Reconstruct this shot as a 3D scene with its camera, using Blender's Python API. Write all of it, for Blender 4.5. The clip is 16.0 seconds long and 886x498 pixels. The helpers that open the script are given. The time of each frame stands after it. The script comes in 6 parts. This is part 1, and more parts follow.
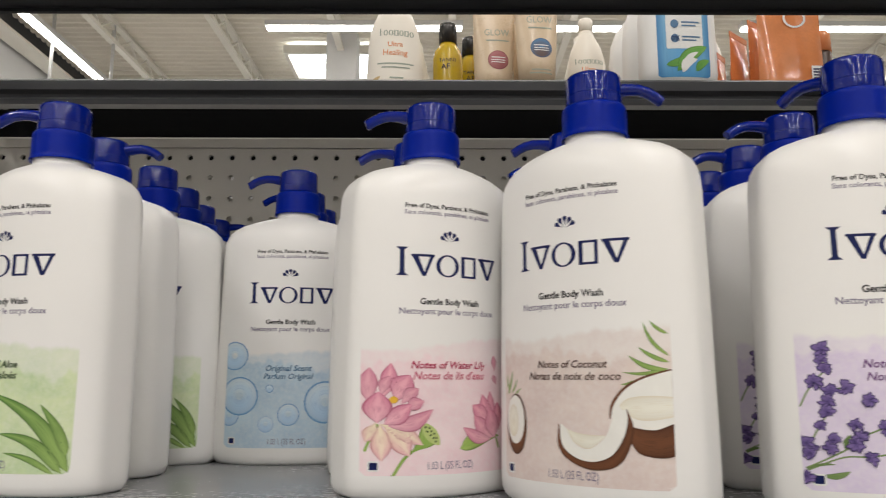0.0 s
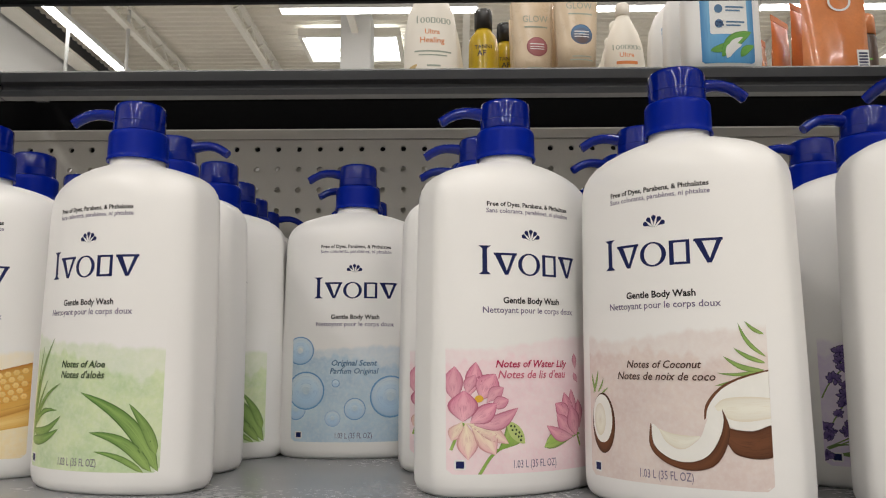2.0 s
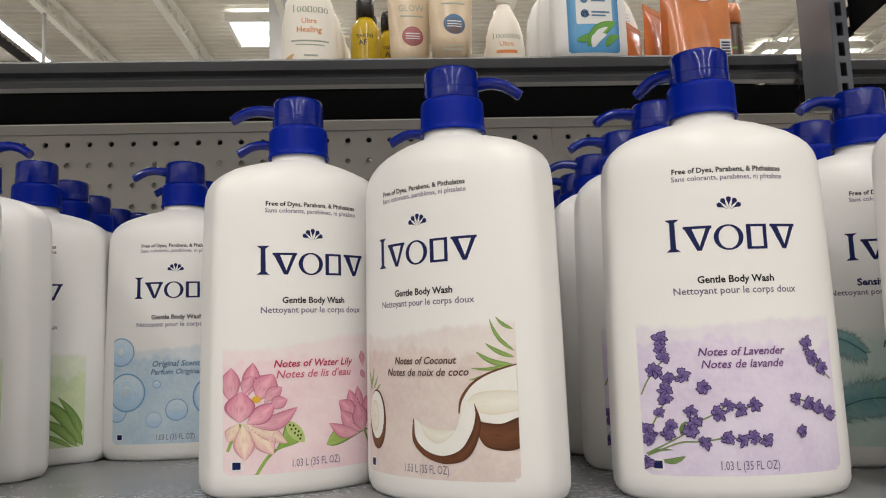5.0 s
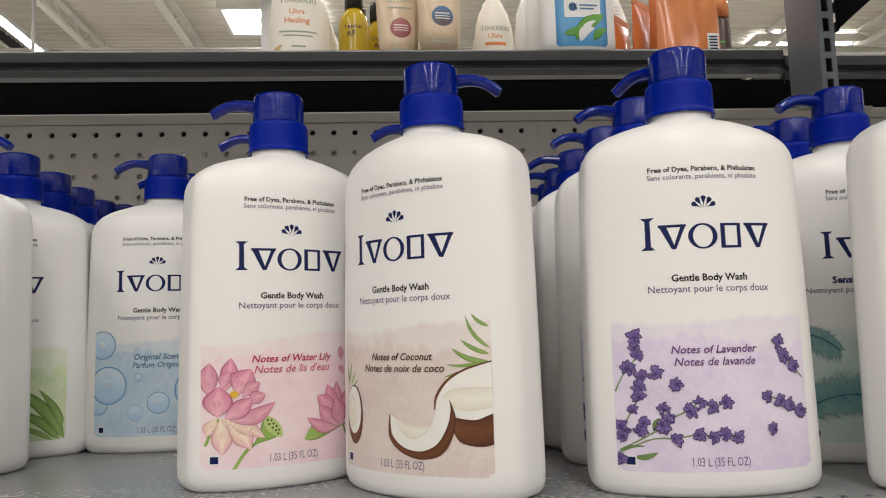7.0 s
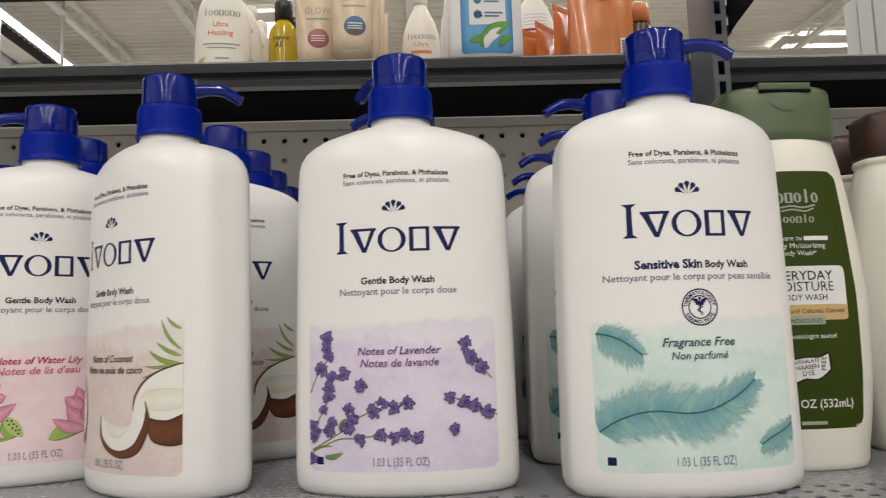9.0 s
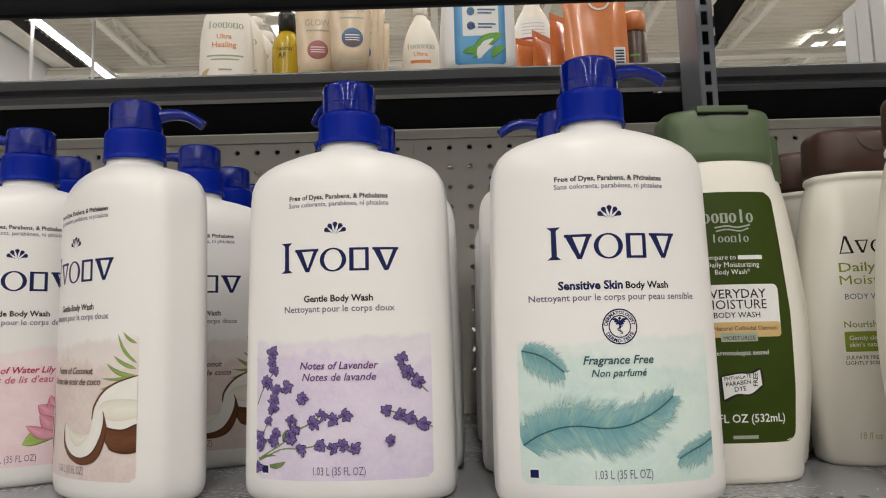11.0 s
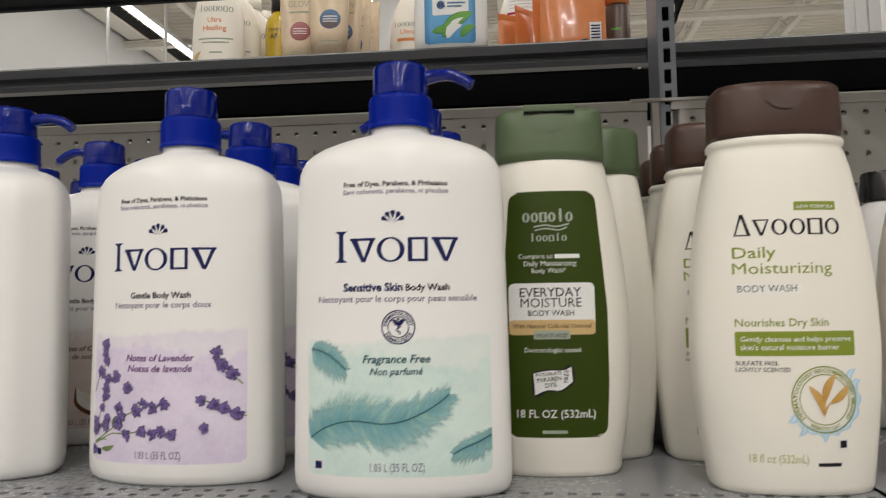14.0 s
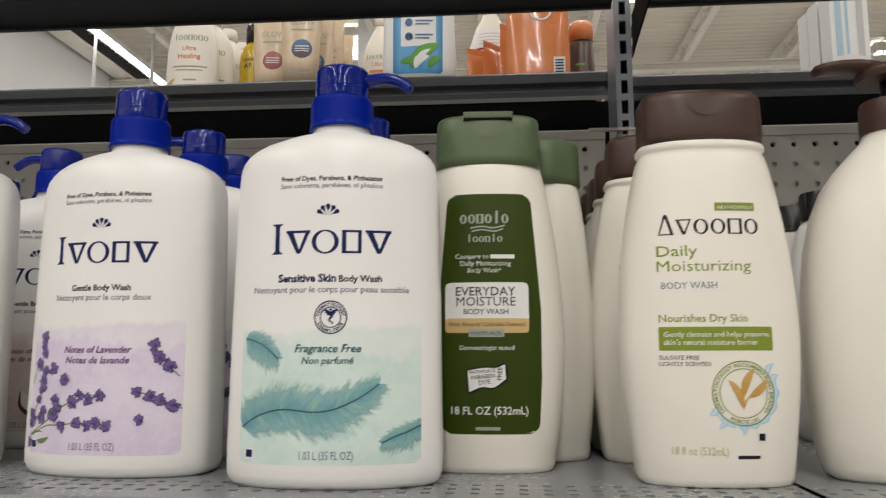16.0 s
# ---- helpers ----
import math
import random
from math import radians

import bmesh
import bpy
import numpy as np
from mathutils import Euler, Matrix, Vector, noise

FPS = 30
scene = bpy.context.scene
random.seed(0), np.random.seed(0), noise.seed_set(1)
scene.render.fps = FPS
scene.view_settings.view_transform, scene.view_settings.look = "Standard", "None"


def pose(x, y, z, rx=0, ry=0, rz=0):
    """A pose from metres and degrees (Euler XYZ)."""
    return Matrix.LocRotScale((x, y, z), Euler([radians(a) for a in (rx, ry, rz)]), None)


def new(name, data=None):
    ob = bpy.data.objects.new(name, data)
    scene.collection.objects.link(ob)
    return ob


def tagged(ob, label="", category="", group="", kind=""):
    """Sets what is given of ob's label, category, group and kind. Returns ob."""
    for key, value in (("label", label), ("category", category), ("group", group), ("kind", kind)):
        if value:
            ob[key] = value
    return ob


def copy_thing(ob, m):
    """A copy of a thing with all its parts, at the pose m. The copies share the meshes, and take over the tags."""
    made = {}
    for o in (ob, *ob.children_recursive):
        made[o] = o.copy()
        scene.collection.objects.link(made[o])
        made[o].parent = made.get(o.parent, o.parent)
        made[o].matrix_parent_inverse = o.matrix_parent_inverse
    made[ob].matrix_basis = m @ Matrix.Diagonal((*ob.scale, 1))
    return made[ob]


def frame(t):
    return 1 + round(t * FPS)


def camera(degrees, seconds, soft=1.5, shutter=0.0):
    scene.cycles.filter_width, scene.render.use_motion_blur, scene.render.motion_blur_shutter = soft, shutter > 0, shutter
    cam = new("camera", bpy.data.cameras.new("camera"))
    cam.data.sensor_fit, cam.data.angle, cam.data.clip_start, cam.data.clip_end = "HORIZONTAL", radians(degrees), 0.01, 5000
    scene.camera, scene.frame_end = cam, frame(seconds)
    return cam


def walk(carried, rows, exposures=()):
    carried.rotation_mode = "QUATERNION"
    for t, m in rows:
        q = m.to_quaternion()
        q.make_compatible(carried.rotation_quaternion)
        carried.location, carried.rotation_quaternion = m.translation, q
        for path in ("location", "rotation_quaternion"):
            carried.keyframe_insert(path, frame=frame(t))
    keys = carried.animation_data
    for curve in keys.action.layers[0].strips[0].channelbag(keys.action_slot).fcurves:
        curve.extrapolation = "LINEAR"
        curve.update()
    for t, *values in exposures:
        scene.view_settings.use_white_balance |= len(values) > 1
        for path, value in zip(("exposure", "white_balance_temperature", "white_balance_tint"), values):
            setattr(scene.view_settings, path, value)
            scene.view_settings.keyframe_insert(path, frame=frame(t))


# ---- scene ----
# One unit of the plan is U metres: it brings the peg holes to 25.4 mm and the shelf bay to 1.22 m.
U = 1.0975
cam = camera(59.5, 16.0, soft=1.1, shutter=0.5)
METRES, EYE = 0.65 * U, 0.061 * U
ROWS = [
    (0.0, 0.0, 0.0, 0.0, -0.02, 9.51, -0.12),
    (0.5, -0.0411, 0.0042, 0.0004, 0.69, 9.36, 0.15),
    (1.0, -0.0509, 0.0111, 0.0049, 1.25, 8.79, 0.24),
    (1.5, -0.053, -0.006, 0.0185, 1.33, 8.46, 0.13),
    (2.0, -0.057, -0.0021, 0.0135, 0.99, 8.21, 0.04),
    (2.5, -0.0529, 0.0046, 0.0082, 0.28, 7.95, 0.11),
    (3.0, -0.0316, 0.026, 0.0065, -0.79, 7.62, 0.37),
    (3.5, 0.0363, 0.0302, 0.0139, -1.7, 7.28, 0.86),
    (4.0, 0.0647, 0.0084, 0.0082, -2.35, 7.08, 1.37),
    (4.5, 0.0736, -0.0068, 0.0178, -2.83, 7.1, 1.77),
    (7.0, 0.0892, -0.0131, 0.0269, -3.67, 6.27, 1.6),
    (7.5, 0.1824, -0.0334, 0.0208, -2.92, 6.2, 1.44),
    (8.0, 0.2427, -0.0556, -0.0025, -1.95, 6.33, 1.38),
    (8.5, 0.2991, -0.0504, 0.0078, -1.5, 6.6, 1.54),
    (9.0, 0.3399, -0.0362, 0.0153, -1.19, 6.93, 1.72),
    (9.5, 0.3769, -0.0327, 0.0163, -0.84, 7.14, 1.78),
    (12.0, 0.4566, -0.0846, 0.0297, 2.68, 6.37, 1.22),
    (12.5, 0.51, -0.0818, 0.0296, 3.78, 5.61, 1.22),
    (13.0, 0.5051, -0.0886, 0.0336, 4.59, 4.89, 1.09),
    (13.5, 0.5597, -0.0853, 0.0368, 5.49, 4.5, 0.96),
    (14.0, 0.6236, -0.0815, 0.0468, 6.25, 4.51, 0.86),
    (14.5, 0.6459, -0.09, 0.0723, 6.36, 4.88, 0.85),
    (15.0, 0.6327, -0.0851, 0.053, 6.14, 5.4, 0.77),
    (15.5, 0.6346, -0.0855, 0.0159, 5.56, 6.3, 0.51),
    (16.0, 0.6627, -0.0907, 0.0061, 4.88, 7.78, 0.08),
]
walk(cam, [(t, pose(0, 0, EYE) @ pose(METRES * x, METRES * y, METRES * z, 90 + pitch, roll, yaw)) for t, x, y, z, yaw, pitch, roll in ROWS],
     exposures=[(0.0, 0.0), (0.5, 0.0), (1.5, -0.04), (4.0, -0.05), (4.5, 0.0), (7.0, 0.0), (8.0, -0.10), (9.5, -0.08), (12.5, -0.10), (13.5, -0.12), (14.0, -0.10), (14.6, 0.0), (15.0, 0.0), (15.5, -0.10), (16.0, -0.10)])

# ---- world and lights ----
world = bpy.data.worlds.new("store_air")
scene.world = world
world.use_nodes = True
world.node_tree.nodes["Background"].inputs[0].default_value = (1.0, 0.96, 0.9, 1)
world.node_tree.nodes["Background"].inputs[1].default_value = 0.05


def unseen_strip_light(x, y, z, length, along_y, watts):
    """An unseen linear ceiling light of the store, shining down."""
    lamp = bpy.data.lights.new("unseen_strip_light", "AREA")
    lamp.shape, lamp.size, lamp.size_y = "RECTANGLE", (0.14 if along_y else length) * U, (length if along_y else 0.14) * U
    lamp.energy, lamp.color = watts, (0.985, 0.95, 0.92)
    ob = new("unseen_strip_light", lamp)
    ob.matrix_basis = pose(x * U, y * U, z * U)
    return tagged(ob, "long white linear ceiling light, switched on", "ceiling light", "ceiling lights of the store")


CEILING = 4.5
for x in (-3.4, 0.4, 4.2):
    unseen_strip_light(x, -8.3, CEILING - 0.08, 15.4, True, 400)
# Rows out of view; the one at 12.8 is added to brighten the ceiling.
for y in (2.6, 5.6, 12.8):
    unseen_strip_light(1.6, y, CEILING - 0.08, 13.0, False, 225)

# ---- materials ----


def rgba(c):
    return (c[0], c[1], c[2], 1.0)


class Nodes:
    """A short hand for node trees; places are in the plan's units."""

    def __init__(self, name):
        self.mat = bpy.data.materials.new(name)
        self.mat.use_nodes = True
        self.tree = self.mat.node_tree
        self.bsdf = self.tree.nodes["Principled BSDF"]

    def node(self, kind):
        return self.tree.nodes.new(kind)

    def link(self, a, b):
        self.tree.links.new(a, b)

    def place(self, source="Object", scale=(1, 1, 1)):
        co, mp = self.node("ShaderNodeTexCoord"), self.node("ShaderNodeMapping")
        k = 1 / U if source == "Object" else 1
        mp.inputs["Scale"].default_value = [s * k for s in scale]
        self.link(co.outputs[source], mp.inputs["Vector"])
        return mp.outputs["Vector"]

    def noise(self, scale, detail=4.0, vector=None, rough=0.55):
        n = self.node("ShaderNodeTexNoise")
        n.inputs["Scale"].default_value, n.inputs["Detail"].default_value, n.inputs["Roughness"].default_value = scale, detail, rough
        self.link(vector or self.place(), n.inputs["Vector"])
        return n.outputs["Fac"]

    def math(self, op, a, b=0.0, c=0.0, clamp=False):
        n = self.node("ShaderNodeMath")
        n.operation, n.use_clamp = op, clamp
        for i, v in enumerate((a, b, c)):
            if isinstance(v, (int, float)):
                n.inputs[i].default_value = v
            else:
                self.link(v, n.inputs[i])
        return n.outputs[0]

    def span(self, value, lo, hi, a=0.0, b=1.0, smooth=False):
        n = self.node("ShaderNodeMapRange")
        n.interpolation_type = "SMOOTHSTEP" if smooth else "LINEAR"
        for i, v in enumerate((lo, hi, a, b)):
            if isinstance(v, (int, float)):
                n.inputs[i + 1].default_value = v
            else:
                self.link(v, n.inputs[i + 1])
        self.link(value, n.inputs[0])
        return n.outputs[0]

    def mix(self, fac, a, b, blend="MIX"):
        n = self.node("ShaderNodeMix")
        n.data_type, n.blend_type = "RGBA", blend
        for i, v in ((0, fac), (6, a), (7, b)):
            if isinstance(v, (int, float)):
                n.inputs[i].default_value = v
            elif isinstance(v, tuple):
                n.inputs[i].default_value = rgba(v)
            else:
                self.link(v, n.inputs[i])
        return n.outputs[2]

    def bump(self, height, strength, distance):
        n = self.node("ShaderNodeBump")
        n.inputs["Strength"].default_value, n.inputs["Distance"].default_value = strength, distance
        self.link(height, n.inputs["Height"])
        self.link(n.outputs[0], self.bsdf.inputs["Normal"])

    def done(self, colour=None, rough=None, metal=0.0, spec=0.5, coat=0.0):
        for key, v in (("Base Color", colour), ("Roughness", rough), ("Metallic", metal), ("Specular IOR Level", spec), ("Coat Weight", coat)):
            if v is None:
                continue
            if isinstance(v, tuple):
                self.bsdf.inputs[key].default_value = rgba(v)
            elif isinstance(v, (int, float)):
                self.bsdf.inputs[key].default_value = v
            else:
                self.link(v, self.bsdf.inputs[key])
        return self.mat


def shade(c, k):
    return tuple(min(1.0, v * k) for v in c)


def surface(name, colour, rough, metal=0.0, vary=0.06, coarse=14.0, fine=400.0, bump=0.02, spec=0.5, coat=0.0):
    """A real surface: two scales of variation in colour and gloss, and a fine relief."""
    n = Nodes(name)
    big, small = n.noise(coarse), n.noise(fine, 2.0)
    c = n.mix(n.span(big, 0.3, 0.7), shade(colour, 1 - vary), shade(colour, 1 + vary))
    c = n.mix(n.span(small, 0.35, 0.65, 0.0, 0.5), c, shade(colour, 1 - vary * 0.6))
    r = n.span(n.math("ADD", n.math("MULTIPLY", big, 0.6), n.math("MULTIPLY", small, 0.4)), 0.3, 0.7, rough * 0.88, min(1.0, rough * 1.14))
    n.bump(small, bump, 0.0006)
    return n.done(c, r, metal, spec, coat)


def ink(name, colour, rough=0.45):
    n = Nodes(name)
    c = n.mix(n.span(n.noise(900.0, 2.0), 0.3, 0.7, 0.0, 0.5), colour, shade(colour, 0.82))
    return n.done(c, rough, 0.0, 0.2)


def streaked(name, base, tip, edge, rough=0.45):
    """Brush-painted leaves and petals: one colour at the foot, one at the tip, darker rims and streaks along them."""
    n = Nodes(name)
    sep = n.node("ShaderNodeSeparateXYZ")
    n.link(n.place("UV"), sep.inputs[0])
    u, v = sep.outputs[0], sep.outputs[1]
    streak = n.noise(7.0, 3.0, n.place("UV", (3.0, 0.5, 1)))
    c = n.mix(n.span(n.math("ADD", v, n.math("MULTIPLY", streak, 0.5)), 0.15, 1.15), base, tip)
    rim = n.math("ABSOLUTE", n.math("SUBTRACT", u, 0.5))
    c = n.mix(n.span(rim, 0.05, 0.34, 0.45, 0.0), c, shade(base, 1.35))
    c = n.mix(n.span(rim, 0.37, 0.5, 0.0, 0.9), c, edge)
    c = n.mix(n.span(streak, 0.52, 0.7, 0.0, 0.45), c, edge)
    isl = n.node("ShaderNodeNewGeometry").outputs["Random Per Island"]
    c = n.mix(n.span(isl, 0.0, 1.0, 0.0, 0.4), c, shade(base, 0.75))
    return n.done(c, rough, 0.0, 0.25)


def feathered(name, near, far, green):
    """A brushed feather vane: fine barbs that thin out to nothing at the tip."""
    n = Nodes(name)
    sep = n.node("ShaderNodeSeparateXYZ")
    n.link(n.place("UV"), sep.inputs[0])
    v = sep.outputs[1]
    fine = n.noise(5.0, 4.0, n.place("UV", (6.0, 0.35, 1)), 0.6)
    patch = n.noise(2.6, 3.0, n.place("UV", (2.2, 0.5, 1)))
    c = n.mix(n.span(n.math("ADD", v, n.math("MULTIPLY", patch, 0.9)), 0.3, 1.3), near, far)
    c = n.mix(n.span(patch, 0.52, 0.66, 0.0, 0.6), c, green)
    c = n.mix(n.span(fine, 0.48, 0.70, 0.0, 0.5), c, shade(near, 0.8))
    thin = n.math("ADD", v, n.math("ADD", n.math("MULTIPLY", fine, 0.45), n.math("MULTIPLY", patch, 0.9)))
    n.link(n.span(thin, 1.05, 1.62, 0.9, 0.0, True), n.bsdf.inputs["Alpha"])
    return n.done(c, 0.45)


def wash(name, colour, deep, top, ragged, white, slope=0.0):
    """The watercolour field at the foot of a label: ragged and pale at its upper rim."""
    n = Nodes(name)
    sep = n.node("ShaderNodeSeparateXYZ")
    n.link(n.place(), sep.inputs[0])
    x, z = sep.outputs[0], sep.outputs[2]
    rag = n.noise(30.0, 4.0, n.place("Object", (1.0, 0.2, 0.12)), 0.5)
    rim = n.math("ADD", n.math("MULTIPLY_ADD", rag, ragged * 2, top - ragged), n.math("MULTIPLY", x, slope))
    rim = n.math("ADD", rim, n.math("MULTIPLY_ADD", n.noise(190.0, 3.0), 0.004, -0.002))
    inside = n.span(n.math("SUBTRACT", rim, z), -0.0015, 0.0022, smooth=True)
    pool = n.noise(30.0, 6.0, n.place("Object", (1.0, 1.0, 1.3)), 0.65)
    c = n.mix(n.span(pool, 0.40, 0.60), shade(colour, 1.03), deep)
    c = n.mix(n.span(n.noise(420.0, 3.0), 0.4, 0.7, 0.0, 0.25), c, white)
    second = n.math("SUBTRACT", rim, n.math("MULTIPLY_ADD", n.noise(44.0, 3.0, n.place("Object", (1.0, 0.2, 0.15))), 0.05, -0.015))
    fade = n.span(n.math("SUBTRACT", second, z), -0.0012, 0.0016, 0.55, 1.0)
    c = n.mix(n.math("MULTIPLY", inside, fade), white, c)
    return n.done(c, 0.4)


WHITE = (0.835, 0.825, 0.805)
CREAM = (0.83, 0.80, 0.72)
m_white = surface("white_plastic", WHITE, 0.32, vary=0.012, coarse=18, fine=700, bump=0.03, spec=0.45)
m_cream = surface("cream_plastic", CREAM, 0.32, vary=0.014, coarse=18, fine=700, bump=0.03, spec=0.45)
m_blue = surface("blue_gloss_plastic", (0.0004, 0.010, 0.20), 0.06, vary=0.05, coarse=60, fine=900, bump=0.0, spec=0.42)
m_blue_matt = surface("blue_satin_plastic", (0.0004, 0.014, 0.27), 0.3, vary=0.06, coarse=60, fine=900, bump=0.03, spec=0.10)
m_navy = ink("navy_ink", (0.008, 0.014, 0.085))
m_black = ink("black_ink", (0.015, 0.014, 0.016))
m_grey = ink("grey_violet_ink", (0.17, 0.14, 0.23))
m_red = ink("red_ink", (0.48, 0.03, 0.10))
m_rose = ink("rose_ink", (0.60, 0.14, 0.22))
m_brown = ink("brown_ink", (0.09, 0.045, 0.035))
m_purple = ink("purple_ink", (0.17, 0.07, 0.22))
m_teal = ink("teal_ink", (0.04, 0.11, 0.13))
m_green_ink = ink("dark_green_ink", (0.03, 0.06, 0.02))
m_blue_ink = ink("steel_blue_ink", (0.10, 0.20, 0.34))
m_paper = ink("white_print", (0.82, 0.82, 0.80))
m_slate = ink("slate_grey_ink", (0.13, 0.13, 0.12))
m_silver = ink("silver_grey_print", (0.36, 0.40, 0.33))
m_steel = surface("grey_enamelled_steel", (0.235, 0.24, 0.25), 0.26, vary=0.07, coarse=9, fine=260, bump=0.05)
# Dark grey steel, deepened by the shade that falls on the shelf undersides.
m_dark_steel = surface("dark_grey_steel_with_shade", (0.034, 0.035, 0.039), 0.45, vary=0.1, coarse=9, fine=260, bump=0.05, spec=0.25)
m_panel = surface("warm_grey_pegboard", (0.46, 0.44, 0.395), 0.55, vary=0.05, coarse=7, fine=300, bump=0.06)
m_upright = surface("blue_grey_upright_steel", (0.20, 0.215, 0.24), 0.36, vary=0.1, coarse=12, fine=260, bump=0.05)
# Steel with the shade of recesses and shelf undersides put into its colour.
m_shadow = surface("shade_black_steel", (0.0035, 0.0035, 0.004), 0.6, vary=0.2, coarse=9, fine=200, bump=0.05, spec=0.08)
m_deck = surface("beige_ceiling_deck", (0.70, 0.66, 0.57), 0.8, vary=0.06, coarse=1.2, fine=30, bump=0.1)
m_joist = surface("pale_ceiling_joist", (0.74, 0.71, 0.64), 0.7, vary=0.06, coarse=3, fine=60, bump=0.05)
m_wall = surface("white_store_wall", (0.66, 0.66, 0.655), 0.8, vary=0.03, coarse=1.0, fine=40, bump=0.05)

# For the added partition; its grey sets how much light bounces back.
m_aisle = surface("grey_added_partition", (0.52, 0.50, 0.48), 0.6, vary=0.1, coarse=2, fine=40, bump=0.1)
m_floor = surface("polished_pale_floor", (0.66, 0.64, 0.61), 0.25, vary=0.06, coarse=1.0, fine=60, bump=0.01)

# ---- helpers for shapes ----


def make_mesh(name, verts, faces, uvs=None, smooth=True):
    me = bpy.data.meshes.new(name)
    me.from_pydata([(v[0] * U, v[1] * U, v[2] * U) for v in verts], [], faces)
    if uvs:
        layer = me.uv_layers.new(name="UVMap")
        for loop in me.loops:
            layer.data[loop.index].uv = uvs[loop.vertex_index]
    me.polygons.foreach_set("use_smooth", [smooth] * len(me.polygons))
    me.update()
    return me


def part(name, me, material, parent=None, label="", auto=None):
    ob = new(name, me)
    if not me.materials:
        me.materials.append(material)
    ob.parent = parent
    if auto:
        me.set_sharp_from_angle(angle=radians(auto))
    return tagged(ob, label)


def thing(name, label, category, group="", x=0.0, y=0.0, z=0.0, turn=0.0):
    ob = new(name)
    ob.empty_display_size = 0.02
    ob.matrix_basis = at(x, y, z, turn)
    return tagged(ob, label, category, group)


def at(x, y, z=0.0, turn=0.0):
    return pose(x * U, y * U, z * U, 0, 0, turn)


def outline(wx, dy, rf, m, count):
    """A bottle's cross-section: bowed front and back, rounded flanks."""
    a = np.linspace(0, 2 * np.pi, count, endpoint=False)
    cx, cy = wx * np.cos(a), dy * np.sin(a)
    lo, hi = np.zeros(count), np.full(count, 1.6)
    for _ in range(40):
        r = (lo + hi) / 2
        q = np.clip(np.abs(r * cx) / wx, 0, 1)
        inside = np.abs(r * cy) <= dy * (1 - rf * q * q) * (1 - q ** m) ** (1 / m)
        inside &= np.abs(r * cx) <= wx
        lo, hi = np.where(inside, r, lo), np.where(inside, hi, r)
    return [(x, y) for x, y in zip(lo * cx, lo * cy)]


class Form:
    """A lofted bottle form: rows of height, half width, half depth, bow and squareness."""

    def __init__(self, rows, count=144):
        self.rows, self.count = np.array(rows, float), count

    def values(self, z):
        return [float(np.interp(z, self.rows[:, 0], self.rows[:, i])) for i in (1, 2, 3, 4)]

    def front(self, x, z):
        wx, dy, rf, m = self.values(z)
        q = min(abs(x) / wx, 0.995)
        return -dy * (1 - rf * q * q) * (1 - q ** m) ** (1 / m)

    def mesh(self, name, foot=True, top=True):
        verts, faces, n = [], [], self.count
        for z, wx, dy, rf, m in self.rows:
            verts += [(x, y, z) for x, y in outline(wx, dy, rf, m, n)]
        for i in range(len(self.rows) - 1):
            for k in range(n):
                faces.append((i * n + k, i * n + (k + 1) % n, (i + 1) * n + (k + 1) % n, (i + 1) * n + k))
        if foot:
            faces.append(tuple(range(n - 1, -1, -1)))
        if top:
            faces.append(tuple(range((len(self.rows) - 1) * n, len(self.rows) * n)))
        return make_mesh(name, verts, faces)


class Aside:
    """A form as a print sees it that sits a little off the middle."""

    def __init__(self, form, off):
        self.form, self.off = form, off

    def front(self, x, z):
        return self.form.front(x + self.off, z)


def turned(name, profile, count=48, ribs=0, rib_span=(0, 0), rib=0.0):
    """A turned form from (radius, height) pairs, ribbed between two heights if wanted."""
    verts, faces = [], []
    for r, z in profile:
        for k in range(count):
            a = 2 * math.pi * k / count
            rr = r - (rib if ribs and rib_span[0] <= z <= rib_span[1] and k % 2 else 0)
            verts.append((rr * math.cos(a), rr * math.sin(a), z))
    for i in range(len(profile) - 1):
        for k in range(count):
            faces.append((i * count + k, i * count + (k + 1) % count, (i + 1) * count + (k + 1) % count, (i + 1) * count + k))
    faces.append(tuple(range(count - 1, -1, -1)))
    faces.append(tuple(range((len(profile) - 1) * count, len(profile) * count)))
    return make_mesh(name, verts, faces)


def tube(name, path, wide, high, count=16):
    """A bent tube along a path of (x, z, size), closed at both ends."""
    verts, faces = [], []
    for i, (x, z, s) in enumerate(path):
        a, b = path[max(i - 1, 0)], path[min(i + 1, len(path) - 1)]
        t = math.atan2(b[1] - a[1], b[0] - a[0])
        for k in range(count):
            w = 2 * math.pi * k / count
            up = high * s * math.sin(w)
            verts.append((x - up * math.sin(t), wide * s * math.cos(w), z + up * math.cos(t)))
    for i in range(len(path) - 1):
        for k in range(count):
            faces.append((i * count + k, (i + 1) * count + k, (i + 1) * count + (k + 1) % count, i * count + (k + 1) % count))
    faces.append(tuple(range(count)))
    faces.append(tuple(range((len(path) - 1) * count, len(path) * count))[::-1])
    return make_mesh(name, verts, faces)


def weld(me):
    bm = bmesh.new()
    bm.from_mesh(me)
    bmesh.ops.remove_doubles(bm, verts=bm.verts[:], dist=1e-6)
    bm.to_mesh(me)
    bm.free()
    return me


